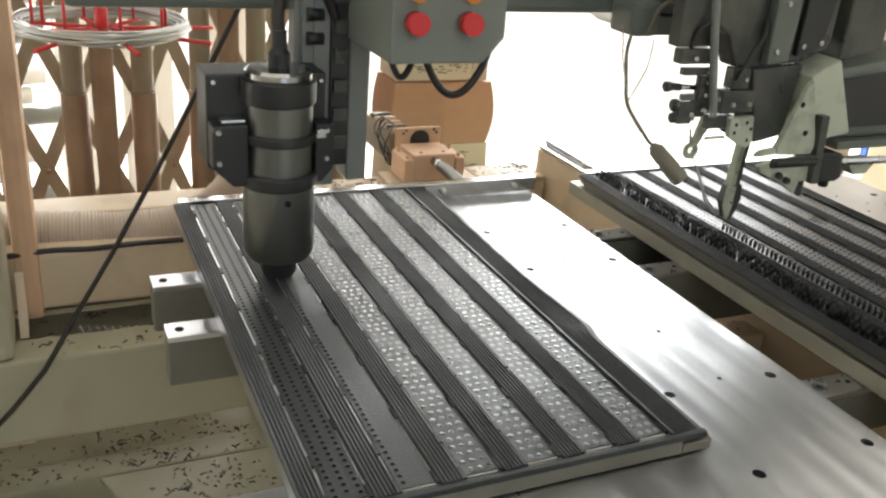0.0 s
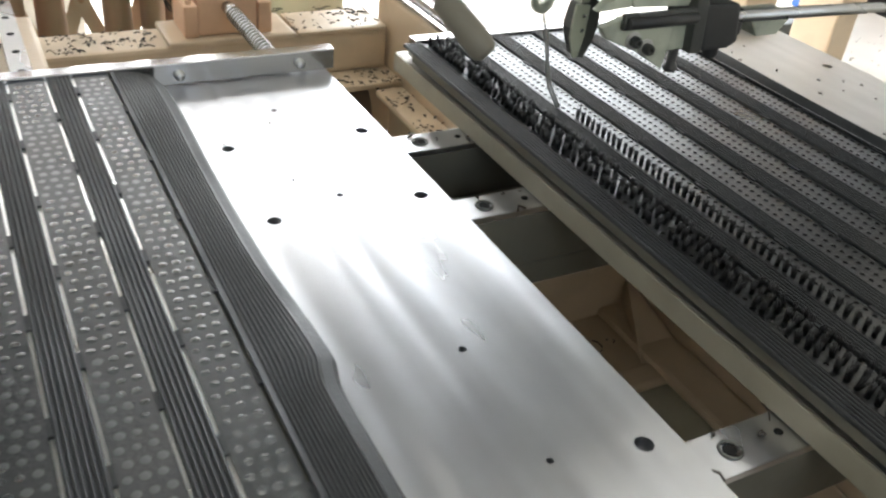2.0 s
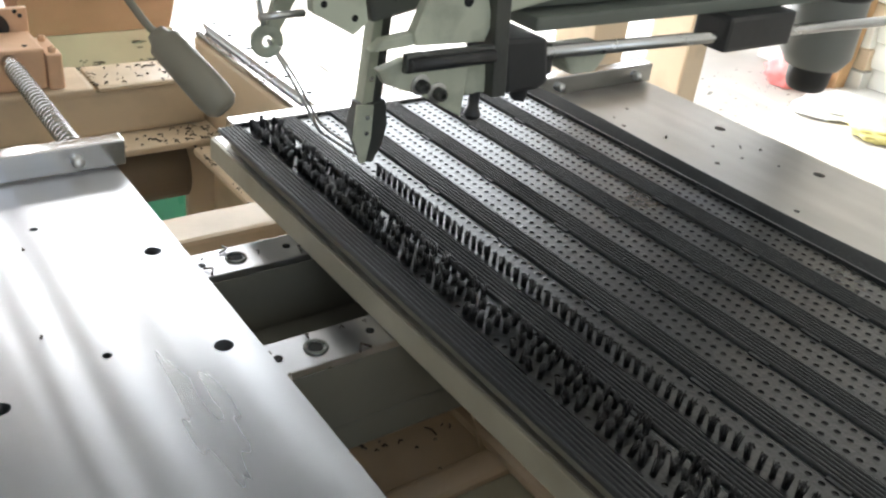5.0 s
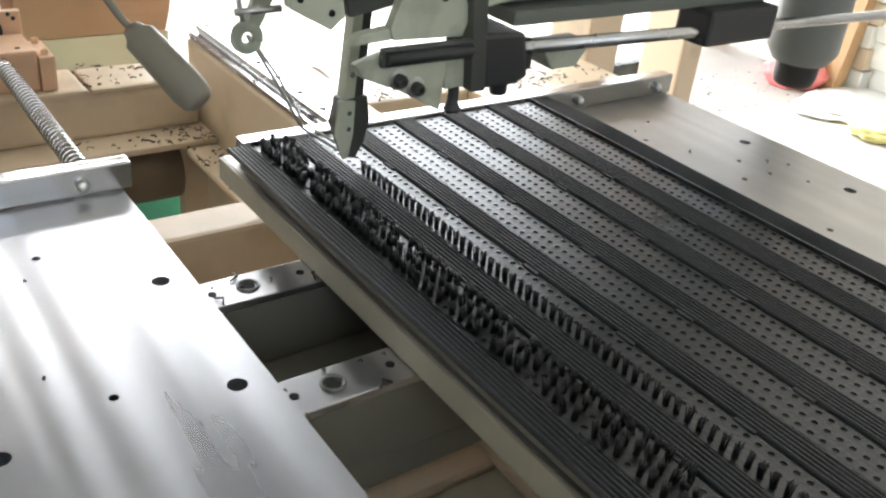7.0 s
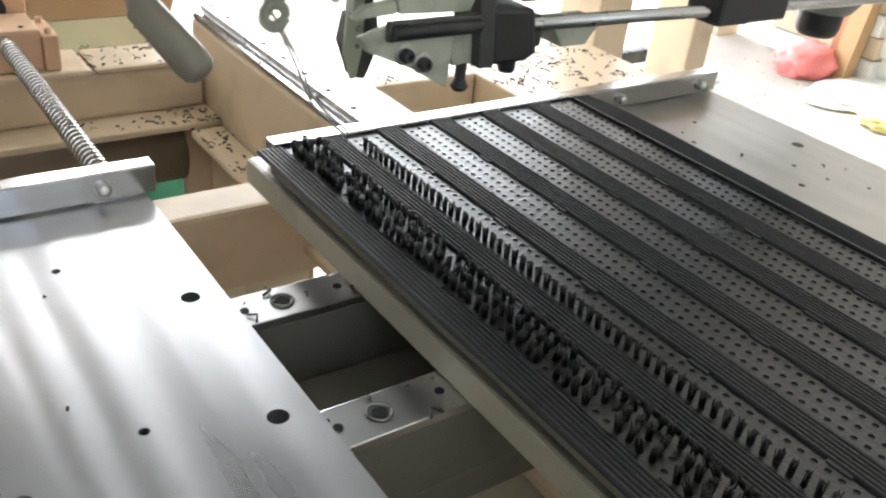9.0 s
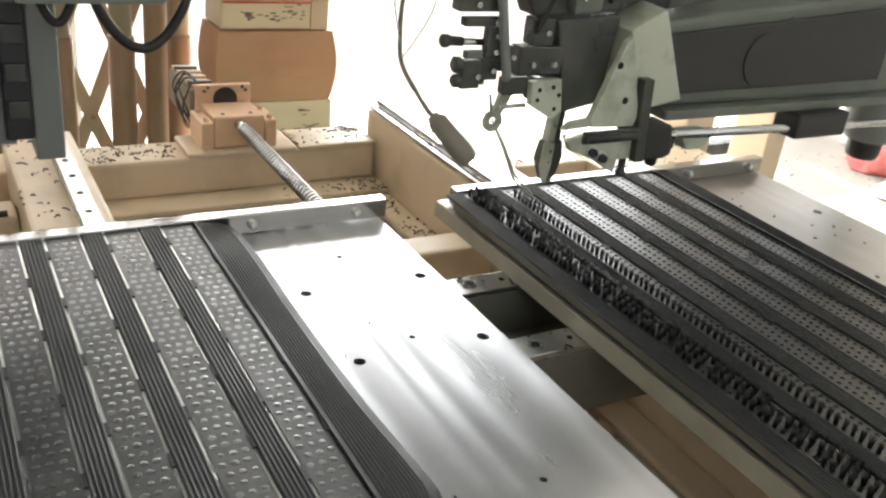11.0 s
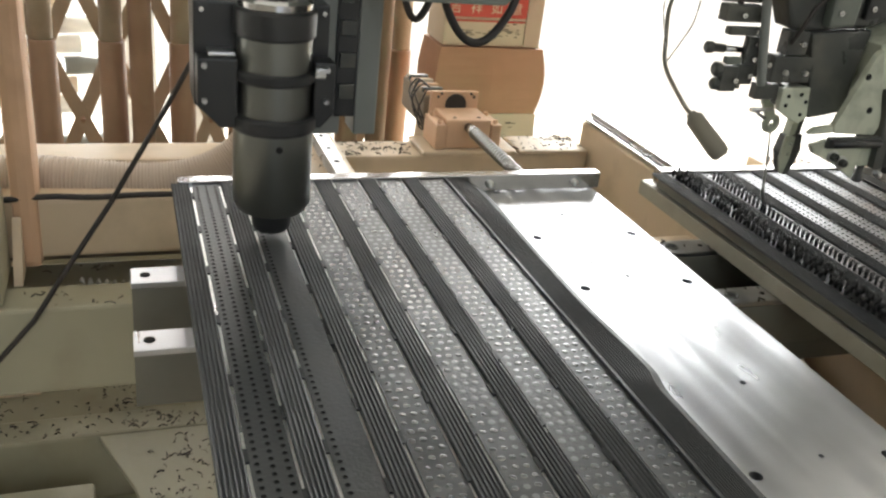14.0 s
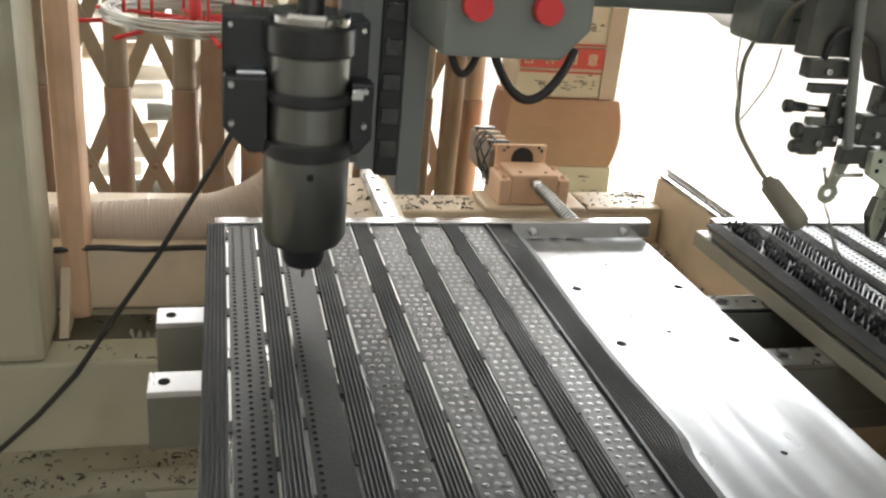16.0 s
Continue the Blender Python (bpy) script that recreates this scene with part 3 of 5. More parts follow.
def drilled_strip(x0, x1, columns, y0=MY0 + 0.006, y1=MY1):
    """A strip with columns of drilled round holes: cells with an eight-sided hole and its wall, staggered in the middle column."""
    bm = bmesh.new()
    mid = (x0 + x1) / 2
    def face(co, m=0):
        f = bm.faces.new([bm.verts.new(c) for c in co])
        f.material_index = m
    edge = [x0, mid - HX * 1.5, mid - HX * 0.5, mid + HX * 0.5, mid + HX * 1.5, x1]
    edge[1], edge[4] = max(edge[1], x0 + 1e-5), min(edge[4], x1 - 1e-5)
    face([(x0, y0, MT), (edge[1], y0, MT), (edge[1], y1, MT), (x0, y1, MT)])
    face([(edge[4], y0, MT), (x1, y0, MT), (x1, y1, MT), (edge[4], y1, MT)])
    for c in range(3):
        a, b = edge[c + 1], edge[c + 2]
        if c not in columns:
            face([(a, y0, MT), (b, y0, MT), (b, y1, MT), (a, y1, MT)])
            continue
        shift = HY / 2 if c == 1 else 0.0
        n = int((y1 - y0 - HY) / HY)
        s = y0 + shift + 0.002
        face([(a, y0, MT), (b, y0, MT), (b, s, MT), (a, s, MT)])
        face([(a, s + n * HY, MT), (b, s + n * HY, MT), (b, y1, MT), (a, y1, MT)])
        for j in range(n):
            lo, hi = s + j * HY, s + (j + 1) * HY
            cx, cy = (a + b) / 2, (lo + hi) / 2
            outer = [(b, cy), (b, hi), (cx, hi), (a, hi), (a, cy), (a, lo), (cx, lo), (b, lo)]
            hole = [(cx + HR * math.cos(math.pi / 4 * k), cy + HR * math.sin(math.pi / 4 * k)) for k in range(8)]
            vo = [bm.verts.new((*p, MT)) for p in outer]
            vh = [bm.verts.new((*p, MT + 0.0001)) for p in hole]
            vl = [bm.verts.new((*p, MB + 0.0001)) for p in hole]
            for k in range(8):
                m = (k + 1) % 8
                bm.faces.new((vo[k], vo[m], vh[m], vh[k]))
                f = bm.faces.new((vh[k], vh[m], vl[m], vl[k]))
                f.material_index = 1
            f = bm.faces.new(vl)
            f.material_index = 1
    for yy in (y0, y1):
        face([(x0, yy, MB), (x1, yy, MB), (x1, yy, MT), (x0, yy, MT)])
    for xx in (x0, x1):
        face([(xx, y0, MB), (xx, y1, MB), (xx, y1, MT), (xx, y0, MT)])
    return bm
def border(x0):
    """The wide ribbed border with its wavy outer edge, sloping down outwards."""
    bm = bmesh.new()
    def edge_x(y):
        lobe = lambda c, w: math.exp(-((y - c) / w) ** 2)
        return x0 + 0.0420 + 0.0030 * lobe(0.060, 0.085) + 0.0060 * lobe(-0.290, 0.070 if y > -0.290 else 0.017) - 0.0050 * lobe(0.14, 0.02)
    n = 90
    ribs = 11
    rows = []
    for j in range(n + 1):
        y = MY0 + (MY1 - MY0) * j / n
        w = edge_x(y) - x0
        row = [bm.verts.new((x0, y, MB)), bm.verts.new((x0, y, MR))]
        for k in range(ribs):
            for f, h in ((0.15, 0.0), (0.5, 0.0009), (0.85, 0.0)):
                u = (k + f) / ribs
                row.append(bm.verts.new((x0 + 0.0035 + (w - 0.0145) * u, y, MR - 0.001 - 0.0034 * u ** 3 + h)))
        row += [bm.verts.new((x0 + w - 0.0100, y, 0.0168)), bm.verts.new((x0 + w - 0.0035, y, 0.0150)), bm.verts.new((x0 + w - 0.0008, y, 0.0120)), bm.verts.new((x0 + w, y, 0.0100)), bm.verts.new((x0 + w - 0.0010, y, 0.0090)), bm.verts.new((x0 + w - 0.008, y, 0.0115)), bm.verts.new((x0 + 0.004, y, 0.0150))]
        rows.append(row)
    for a, b in zip(rows, rows[1:]):
        for k in range(len(a) - 1):
            bm.faces.new((a[k], a[k + 1], b[k + 1], b[k]))
    bm.faces.new(rows[0])
    bm.faces.new(rows[-1][::-1])
    bmesh.ops.recalc_face_normals(bm, faces=bm.faces)
    return bm
SLOT = 0.0021
bridge_ob = link("bridge", box(0, SLOT + 0.0006, 0, 0.014, MB, MT + 0.0010), RIB)
bridge_mesh = bridge_ob.data
bpy.data.objects.remove(bridge_ob)
def brush_mat(name, label, x0, drilled, rib=RIB, sheet=SHEET):
    m = thing(name, label, "door mat", "door mats on the machine")
    for k in range(NSTRIP):
        a = x0 + PITCH * k
        part("ribbed_strip", rib_strip(a, a + RIBW, 6), rib, m)
        s0, s1 = a + RIBW + SLOT, a + PITCH - SLOT
        if drilled[k]:
            part("drilled_strip", drilled_strip(s0, s1, drilled[k]), [sheet, HOLE], m, "grey strip drilled with small round holes")
        else:
            part("studded_strip", plain_strip(s0, s1), [sheet, STUD], m, "grey strip with small round studs")
        for side, g in enumerate((a + RIBW - 0.0003, s1 - 0.0003)):
            y = MY0 + 0.004 + (0.0 if side else 0.046)
            if not side:
                o = new("bridge", bridge_mesh)
                o.parent, o.location = m, (g, MY0 + 0.002, 0)
            while y < MY1 - 0.012:
                o = new("bridge", bridge_mesh)
                o.parent, o.location = m, (g, y, 0)
                y += 0.0890
    part("border", border(x0 + PITCH * NSTRIP), rib, m, "wide ribbed black border with wavy edge")
    part("end_band", box(x0, x0 + PITCH * NSTRIP + 0.034, MY0 - 0.006, MY0 - 0.0002, 0.0150, MR - 0.0012, 0.001), rib, m)
    return m
LX, RX = -0.5075, 0.1030
mat_left = brush_mat("door_mat", "black ribbed plastic door mat being drilled on the table", LX, [(0, 1, 2), (0,), (), (), (), ()])
mat_right = brush_mat("door_mat", "black ribbed plastic door mat partly filled with bristle tufts", RX, [(0, 1, 2)] * 6, SHADED_RIB, SHADED_SHEET)

# ---------- tufts ----------
def tuft_mesh(seed, splay=1.15, bristles=11):
    bm = bmesh.new()
    rng = random.Random(seed)
    for k in range(bristles):
        a, d = 2 * math.pi * k / 10, 0.0013 if k < 10 else 0.0013 * (k - 10) / 9
        lean = Vector((rng.uniform(-1, 1), rng.uniform(-1, 1), 0)) * 0.0010
        p = Vector((d * math.cos(a), d * math.sin(a), 0))
        top = p * splay + lean + Vector((0, 0, 0.0112 + rng.uniform(-0.0016, 0.0006)))
        tube(bm, [p, top], 0.00042, 4)
    return bm
tuft_data = []
for s in range(8):
    o = link("tuft", tuft_mesh(s) if s < 4 else tuft_mesh(s, 1.5, 15), BRISTLE)
    tuft_data.append(o.data)
    bpy.data.objects.remove(o)
def strip_columns(x0, k):
    mid = x0 + PITCH * k + (RIBW + PITCH) / 2
    return [mid + HX * c for c in (-1, 0, 1)]
def hole_y(c, j):
    return MY0 + 0.006 + 0.002 + (HY / 2 if c == 1 else 0.0) + HY * (j + 0.5)
NHOLE = int((MY1 - MY0 - 0.006 - HY) / HY)
rng = random.Random(5)
def place_tuft(x, y, lean=0.15, splayed=0):
    o = new("tuft", tuft_data[rng.randrange(4) + 4 * splayed])
    o.parent = mat_right
    o.location, o.rotation_euler = (x, y, MT - 0.001), (rng.gauss(0, lean), rng.gauss(0, lean), rng.uniform(0, 6))
for c, x in enumerate(strip_columns(RX, 0)):
    for j in range(NHOLE):
        if rng.random() < 0.93:
            place_tuft(x, hole_y(c, j), 0.13, 1)

# table travel along the screw: seconds, metres
TRAVEL = [(0.0, 0.1321), (0.5, 0.1229), (1.0, 0.1140), (1.5, 0.1050), (2.0, 0.0952), (2.5, 0.0838), (3.0, 0.0714), (3.5, 0.0583), (4.0, 0.0451), (4.5, 0.0322), (5.0, 0.0193),
          (6.25, -0.0120), (7.5, -0.0428), (8.0, -0.0550), (8.5, -0.0677), (9.0, -0.0798), (9.3, -0.0830), (9.7, -0.0640), (10.5, -0.0435), (11.5, -0.0217), (12.0, -0.0108), (12.5, 0.0),
          (13.0, 0.0111), (13.5, 0.0224), (14.0, 0.0338), (14.5, 0.0454), (15.0, 0.0571), (15.5, 0.0697), (16.0, 0.0831)]
def travel(t):
    for (a, p), (b, q) in zip(TRAVEL, TRAVEL[1:]):
        if a <= t <= b:
            return p + (q - p) * (t - a) / (b - a)
    return TRAVEL[-1][1]
# strokes of both heads: the moments at which the tools are lowest
STROKES = [0.0, 0.3, 0.6, 0.93, 1.22, 1.54, 1.86, 2.18, 2.5, 2.82, 3.15, 3.48, 3.8, 4.1, 4.4, 4.7, 5.0] + [5.0 + 2.3 * k / 8 for k in range(1, 9)] + [7.6, 7.9, 8.2, 8.5, 8.83, 9.15] \
    + [9.15 + 2.25 * k / 7 for k in range(1, 8)] + [11.7, 12.0, 12.35, 12.68, 13.0, 13.3, 13.6, 13.9, 14.24, 14.58, 14.9, 15.2, 15.5, 15.82, 16.14]
HEAD_Y = 0.03
# tufts of the second strip: those set before the clip, and those set one by one
new_tufts = []
cols = strip_columns(RX, 1)
start = HEAD_Y - travel(0.0)
for j in range(NHOLE):
    y = hole_y(0, j)
    if y <= start:
        place_tuft(cols[0], y, 0.03)
    else:
        when = next((0.01 * k for k in range(1, 925) if HEAD_Y - travel(0.01 * k) >= y), None)
        if when:
            new_tufts.append((cols[0], y, when))
for j in range(NHOLE):
    y = hole_y(1, j)
    when = next((0.01 * k for k in range(935, 1600) if HEAD_Y - travel(0.01 * k) <= y and y < 0.113), None)
    if when:
        new_tufts.append((cols[1], y, when))
tuft_obs = []
for i, (x, y, when) in enumerate(new_tufts):
    o = new("tuft", tuft_data[i % 4])
    o.parent = mat_right
    tuft_obs.append((o, x, y, when))

# ---------- drilling head ----------
DX0, DX1 = -0.4295, -0.4195
drill = thing("drill_spindle", "dark steel drilling spindle in a black clamp block", "drill spindle")
part("spindle_body", turned([(0.0270, 0.0345), (0.0325, 0.035), (0.0372, 0.043), (0.0372, 0.117), (0.0365, 0.118), (0.0345, 0.119), (0.0345, 0.228)], 48), GUN, drill)
part("chuck", turned([(0.013, 0.011), (0.0160, 0.0115), (0.0180, 0.0145), (0.0190, 0.020), (0.0195, 0.0343)], 28), BLACK, drill, "black collet nut")
part("drill_bit", turned([(0.0003, -0.004), (0.0019, -0.001), (0.0019, 0.0115)], 10), STEEL, drill)
for z0, z1, r in ((0.117, 0.132, 0.0405), (0.163, 0.174, 0.0385), (0.203, 0.2285, 0.0375)):
    part("clamp_ring", turned([(r - 0.002, z0), (r, z0 + 0.002), (r, z1 - 0.002), (r - 0.002, z1)], 48), BLACK, drill)
part("clamp_block", prism([(-0.050, 0.120), (0.040, 0.120), (0.052, 0.134), (0.052, 0.229), (-0.071, 0.229), (-0.071, 0.134)], 0.010, 0.066, "y", 0.002), BLACK, drill, "black milled clamp block")
part("clamp_jaw", prism([(-0.050, 0.120), (-0.0345, 0.120), (-0.0345, 0.184), (-0.070, 0.184), (-0.070, 0.140)], -0.016, 0.0095, "y", 0.002), BLACK, drill)
part("clamp_jaw", prism([(0.0345, 0.120), (0.042, 0.120), (0.054, 0.134), (0.054, 0.182), (0.0345, 0.182)], -0.016, 0.0095, "y", 0.002), BLACK, drill)
for x, z, y in ((-0.064, 0.146, -0.016), (-0.064, 0.178, -0.016), (-0.064, 0.222, 0.010), (0.046, 0.146, -0.016), (0.046, 0.176, -0.016), (0.046, 0.222, 0.010)):
    bolt("clamp_bolt", x, y, z, 0.0026, 0.004, drill, STEEL, "-y")
part("clamp_gap", box(-0.060, -0.036, -0.010, 0.0095, 0.1845, 0.188, 0.001), STEEL, drill)
part("clamp_lug", box(0.034, 0.044, -0.022, -0.0165, 0.169, 0.178, 0.001), STEEL, drill)
part("keyhole", rod((0, -0.0388, 0.106), (0, -0.0378, 0.106), 0.0032, 14), HOLE, drill)
part("top_cap", turned([(0.034, 0.2295), (0.0345, 0.235), (0.031, 0.238), (0.014, 0.2385)], 36), ALU_BAR, drill, "bright turned end cap")
part("connector", turned([(0.011, 0.2385), (0.011, 0.252), (0.0075, 0.257), (0.0075, 0.275)], 20), BLACK, drill)
part("spindle_cable", tube(bmesh.new(), [(0, 0, 0.270), (-0.001, 0.002, 0.288), (0.005, 0.010, 0.306), (0.020, 0.024, 0.317), (0.042, 0.040, 0.318), (0.062, 0.052, 0.304), (0.076, 0.058, 0.276)], 0.0065, 10), RUBBER, drill)
part("side_plate", box(0.040, 0.078, 0.060, 0.082, 0.088, 0.45, 0.002), GREY, drill)
part("cable_clamp", box(0.038, 0.052, 0.03, 0.0595, 0.113, 0.126, 0.002), STEEL, drill)
for z in (0.255, 0.280, 0.305):
    part("side_knob", rod((0.044, 0.058, z), (0.062, 0.058, z), 0.007, 12), BLACK, drill)

spare = thing("drill_spindle", "grey steel drilling spindle beyond the tufting head", "drill spindle")
part("spindle_body", turned([(0.0270, 0.0385), (0.0295, 0.039), (0.0385, 0.053), (0.0385, 0.117), (0.0345, 0.119), (0.0345, 0.228)], 48), GREY, spare)
part("chuck", turned([(0.013, 0.011), (0.0185, 0.0115), (0.0215, 0.0145), (0.0235, 0.022), (0.0240, 0.038)], 28), BLACK, spare, "black collet nut")
part("clamp_block", box(-0.055, 0.055, 0.010, 0.095, 0.120, 0.229, 0.003), BLACK, spare)
part("clamp_ring", turned([(0.0385, 0.117), (0.0405, 0.119), (0.0405, 0.130), (0.0385, 0.132)], 48), BLACK, spare)

slide = thing("drill_slide", "grey vertical slide with a black roller rail", "machine slide")
SLX = -0.398
part("channel", box(SLX + 0.0605, SLX + 0.084, 0.085, 0.125, 0.105, 1.2, 0.002), GREY, slide)
part("back_plate", box(SLX + 0.002, SLX + 0.0600, 0.098, 0.125, 0.135, 1.2, 0.002), GREY, slide)
part("rail_cover", box(SLX + 0.020, SLX + 0.0378, 0.086, 0.0975, 0.13, 1.2, 0.001), GREY, slide)
rail = part("rail", box(SLX + 0.038, SLX + 0.0600, 0.083, 0.0975, 0.125, 1.2, 0.002), BLACK, slide)
for k in range(14):
    part("rail_block", box(SLX + 0.041, SLX + 0.057, 0.078, 0.083, 0.145 + 0.032 * k, 0.160 + 0.032 * k, 0.001), DARK, rail)
ctrl = thing("control_box", "grey-green control box with red and amber push buttons", "control box")
part("case", prism([(-0.342, 0.268), (-0.244, 0.268), (-0.222, 0.293), (-0.226, 0.50), (-0.342, 0.50)], -0.050, 0.084, "y", 0.003), GREYBOX, ctrl)
for x in (-0.3197, -0.2636):
    part("red_button", rod((x, -0.0495, 0.308), (x, -0.064, 0.308), 0.0108, 24), RED, ctrl, "red mushroom push button")
    part("amber_button", rod((x, -0.0495, 0.336), (x, -0.060, 0.336), 0.0088, 24), AMBER, ctrl, "amber push button")
part("hose_loop", tube(bmesh.new(), [(-0.2866 + 0.0736 * k / 16, 0.0, 0.270 - 0.046 * math.sin(math.pi * k / 16) ** 0.75) for k in range(17)], 0.0040, 10), RUBBER, ctrl, "hanging loop of black cable")
part("hose_loop", tube(bmesh.new(), [(-0.324 + 0.027 * k / 12, 0.0, 0.270 - 0.026 * math.sin(math.pi * k / 12) ** 0.75) for k in range(13)], 0.0034, 10), RUBBER, ctrl)
gantry = thing("gantry_beam", "dark painted gantry beam carrying the heads", "machine beam")
part("beam_body", box(-0.62, 0.95, 0.1265, 0.26, 0.289, 0.62, 0.008), DKGREEN, gantry)
part("head_carrier", prism([(0.035, 0.2885), (0.075, 0.268), (0.085, 0.262), (0.345, 0.262), (0.36, 0.2885)], 0.128, 0.25, "y", 0.003), DKGREEN, gantry)
part("beam_arm", box(0.951, 1.47, 0.14, 0.26, 0.40, 0.62, 0.01), CREAM, gantry)
part("side_arm", box(1.115, 1.46, 0.261, 0.80, 0.40, 0.62, 0.01), CREAM, gantry)
part("beam_post", box(-0.95, -0.80, 0.505, 0.64, 0.345, 0.62, 0.01), CREAM, gantry)
part("sensor", box(0.018, 0.058, 0.07, 0.1262, 0.270, 0.315, 0.010), GREYBOX, gantry)
part("sensor_lead", tube(bmesh.new(), [(0.030, 0.055, 0.276), (0.034, 0.050, 0.304), (0.050, 0.050, 0.316), (0.066, 0.055, 0.300), (0.068, 0.060, 0.270)], 0.0028, 8), PENDANT, gantry)

# ---------- tufting head ----------
head = thing("tufting_head", "dark oily brush tufting head with pale green plates", "tufting head")
def hp(name, bm, material, label=""):
    return part(name, bm, material, head, label)
HY0 = -0.05
hp("head_casting", prism([(0.083, 0.254), (0.110, 0.2535), (0.186, 0.259), (0.226, 0.277), (0.231, 0.75), (0.03, 0.75), (0.046, 0.302), (0.066, 0.290)], -0.026, 0.004, "y", 0.004), DARK, "dark upright head casting")
hp("casting_rib", prism([(0.118, 0.259), (0.150, 0.262), (0.168, 0.75), (0.10, 0.75)], -0.040, -0.0265, "y", 0.003), DKGREEN)
hp("casting_cover", prism([(0.166, 0.268), (0.205, 0.274), (0.216, 0.36), (0.168, 0.36)], -0.034, -0.0265, "y", 0.002), BLACK)
for x, z in ((0.173, 0.280), (0.200, 0.284), (0.178, 0.345), (0.127, 0.275), (0.131, 0.33)):
    bolt("cover_screw", x, -0.034 if x > 0.16 else -0.040, z, 0.0032, 0.003, head, STEEL, "-y")
hp("right_column", prism([(0.243, 0.262), (0.312, 0.272), (0.312, 0.75), (0.246, 0.75)], -0.03, 0.06, "y", 0.004), DARK)
hp("slanted_arm", prism([(0.108, 0.252), (0.185, 0.2575), (0.176, 0.168), (0.133, 0.160)], -0.030, 0.005, "y", 0.003), DARK)
br = hp("bracket_plate", prism([(0.176, 0.236), (0.183, 0.242), (0.209, 0.162), (0.204, 0.150), (0.150, 0.152), (0.147, 0.160), (0.151, 0.170)], HY0 - 0.006, HY0 + 0.002, "y", 0.001), PALE, "pale green painted bracket plate")
for x, z in ((0.172, 0.214), (0.187, 0.178)):
    bolt("screw", x, HY0 - 0.006, z, 0.0036, 0.001, br, HOLE, "-y")
hp("side_box", prism([(0.186, 0.246), (0.228, 0.266), (0.273, 0.172), (0.212, 0.162)], HY0 + 0.003, HY0 + 0.05, "y", 0.002), PALE, "pale grey folded side cover")
tp = hp("bolt_plate", prism([(0.120, 0.140), (0.140, 0.146), (0.190, 0.142), (0.188, 0.101), (0.156, 0.119), (0.126, 0.131)], HY0 - 0.010, HY0 - 0.003, "y", 0.001), PALE, "pale three-cornered plate with two bolts")
hp("bracket_foot", prism([(0.118, 0.150), (0.149, 0.152), (0.149, 0.160), (0.126, 0.157)], HY0 - 0.004, HY0 + 0.004, "y", 0.001), PALE)
for x, z in ((0.152, 0.128), (0.166, 0.121)):
    bolt("washer", x, HY0 - 0.010, z, 0.0072, 0.0016, tp, STEEL, "-y")
    bolt("bolt", x, HY0 - 0.0116, z, 0.0044, 0.006, tp, DARK, "-y")
sl = hp("slot_bar", box(0.136, 0.206, HY0 - 0.016, HY0 - 0.0105, 0.138, 0.151, 0.002), DARK)
part("slot_shaft", rod((0.138, HY0 - 0.018, 0.1445), (0.204, HY0 - 0.018, 0.1445), 0.0042, 14), BLACK, sl)
hp("lower_plate", prism([(0.190, 0.137), (0.210, 0.137), (0.214, 0.113), (0.196, 0.113)], HY0 - 0.003, HY0 + 0.004, "y", 0.001), PALE)
hp("dark_post", prism([(0.203, 0.20), (0.216, 0.20), (0.224, 0.112), (0.212, 0.112)], HY0 - 0.012, HY0 + 0.0, "y", 0.001), DARK)
hp("actuator", prism([(0.217, 0.152), (0.255, 0.150), (0.262, 0.118), (0.252, 0.113), (0.224, 0.113)], HY0 - 0.012, HY0 + 0.035, "y", 0.003), BLACK)
hp("actuator_cap", box(0.2555, 0.272, HY0 - 0.004, HY0 + 0.028, 0.119, 0.142, 0.003), BLACK)
hp("actuator_foot", turned([(0.0045, 0.094), (0.0065, 0.097), (0.004, 0.102), (0.004, 0.114)], 14, 0.206, HY0), BLACK)
hp("actuator_foot", turned([(0.0055, 0.103), (0.0065, 0.106), (0.0065, 0.114)], 14, 0.246, HY0), BLACK)
nz = hp("nose_plate", prism([(0.086, 0.194), (0.121, 0.196), (0.127, 0.163), (0.117, 0.155), (0.088, 0.171)], -0.034, -0.026, "y", 0.001), PALE, "pale green nose plate with screws")
for x, z in ((0.096, 0.186), (0.112, 0.188), (0.120, 0.180), (0.117, 0.166), (0.095, 0.176)):
    bolt("screw", x, -0.034, z, 0.0022, 0.0008, nz, HOLE, "-y")
hp("nose_block", box(0.098, 0.126, -0.0255, -0.004, 0.170, 0.194, 0.002), DARK)
hp("arm_beam", prism([(0.222, 0.252), (0.690, 0.295), (0.690, 0.1605), (0.250, 0.163)], HY0 + 0.012, HY0 + 0.11, "y", 0.006), DKGREEN, "long dark green side arm")
hp("arm_panel", prism([(0.236, 0.240), (0.60, 0.270), (0.60, 0.182), (0.262, 0.178)], HY0 + 0.004, HY0 + 0.0115, "y", 0.002), BLACK)
hp("arm_window", rod((0.385, HY0 + 0.0025, 0.212), (0.385, HY0 + 0.005, 0.212), 0.030, 28), BLACK)
hp("arm_flange", box(0.250, 0.690, HY0 - 0.004, HY0 + 0.11, 0.152, 0.1625, 0.002), DKGREEN)
hp("guide_rod", rod((0.210, HY0 - 0.005, 0.1385), (0.80, HY0 - 0.005, 0.124), 0.0050, 20), STEEL, "polished steel guide rod")
hp("rod_bracket", prism([(0.285, 0.132), (0.298, 0.114), (0.322, 0.114), (0.336, 0.132)], HY0 + 0.002, HY0 + 0.03, "y", 0.002), PALE)
hp("rod_bearing", box(0.446, 0.535, HY0 - 0.018, HY0 + 0.018, 0.122, 0.152, 0.004), BLACK)
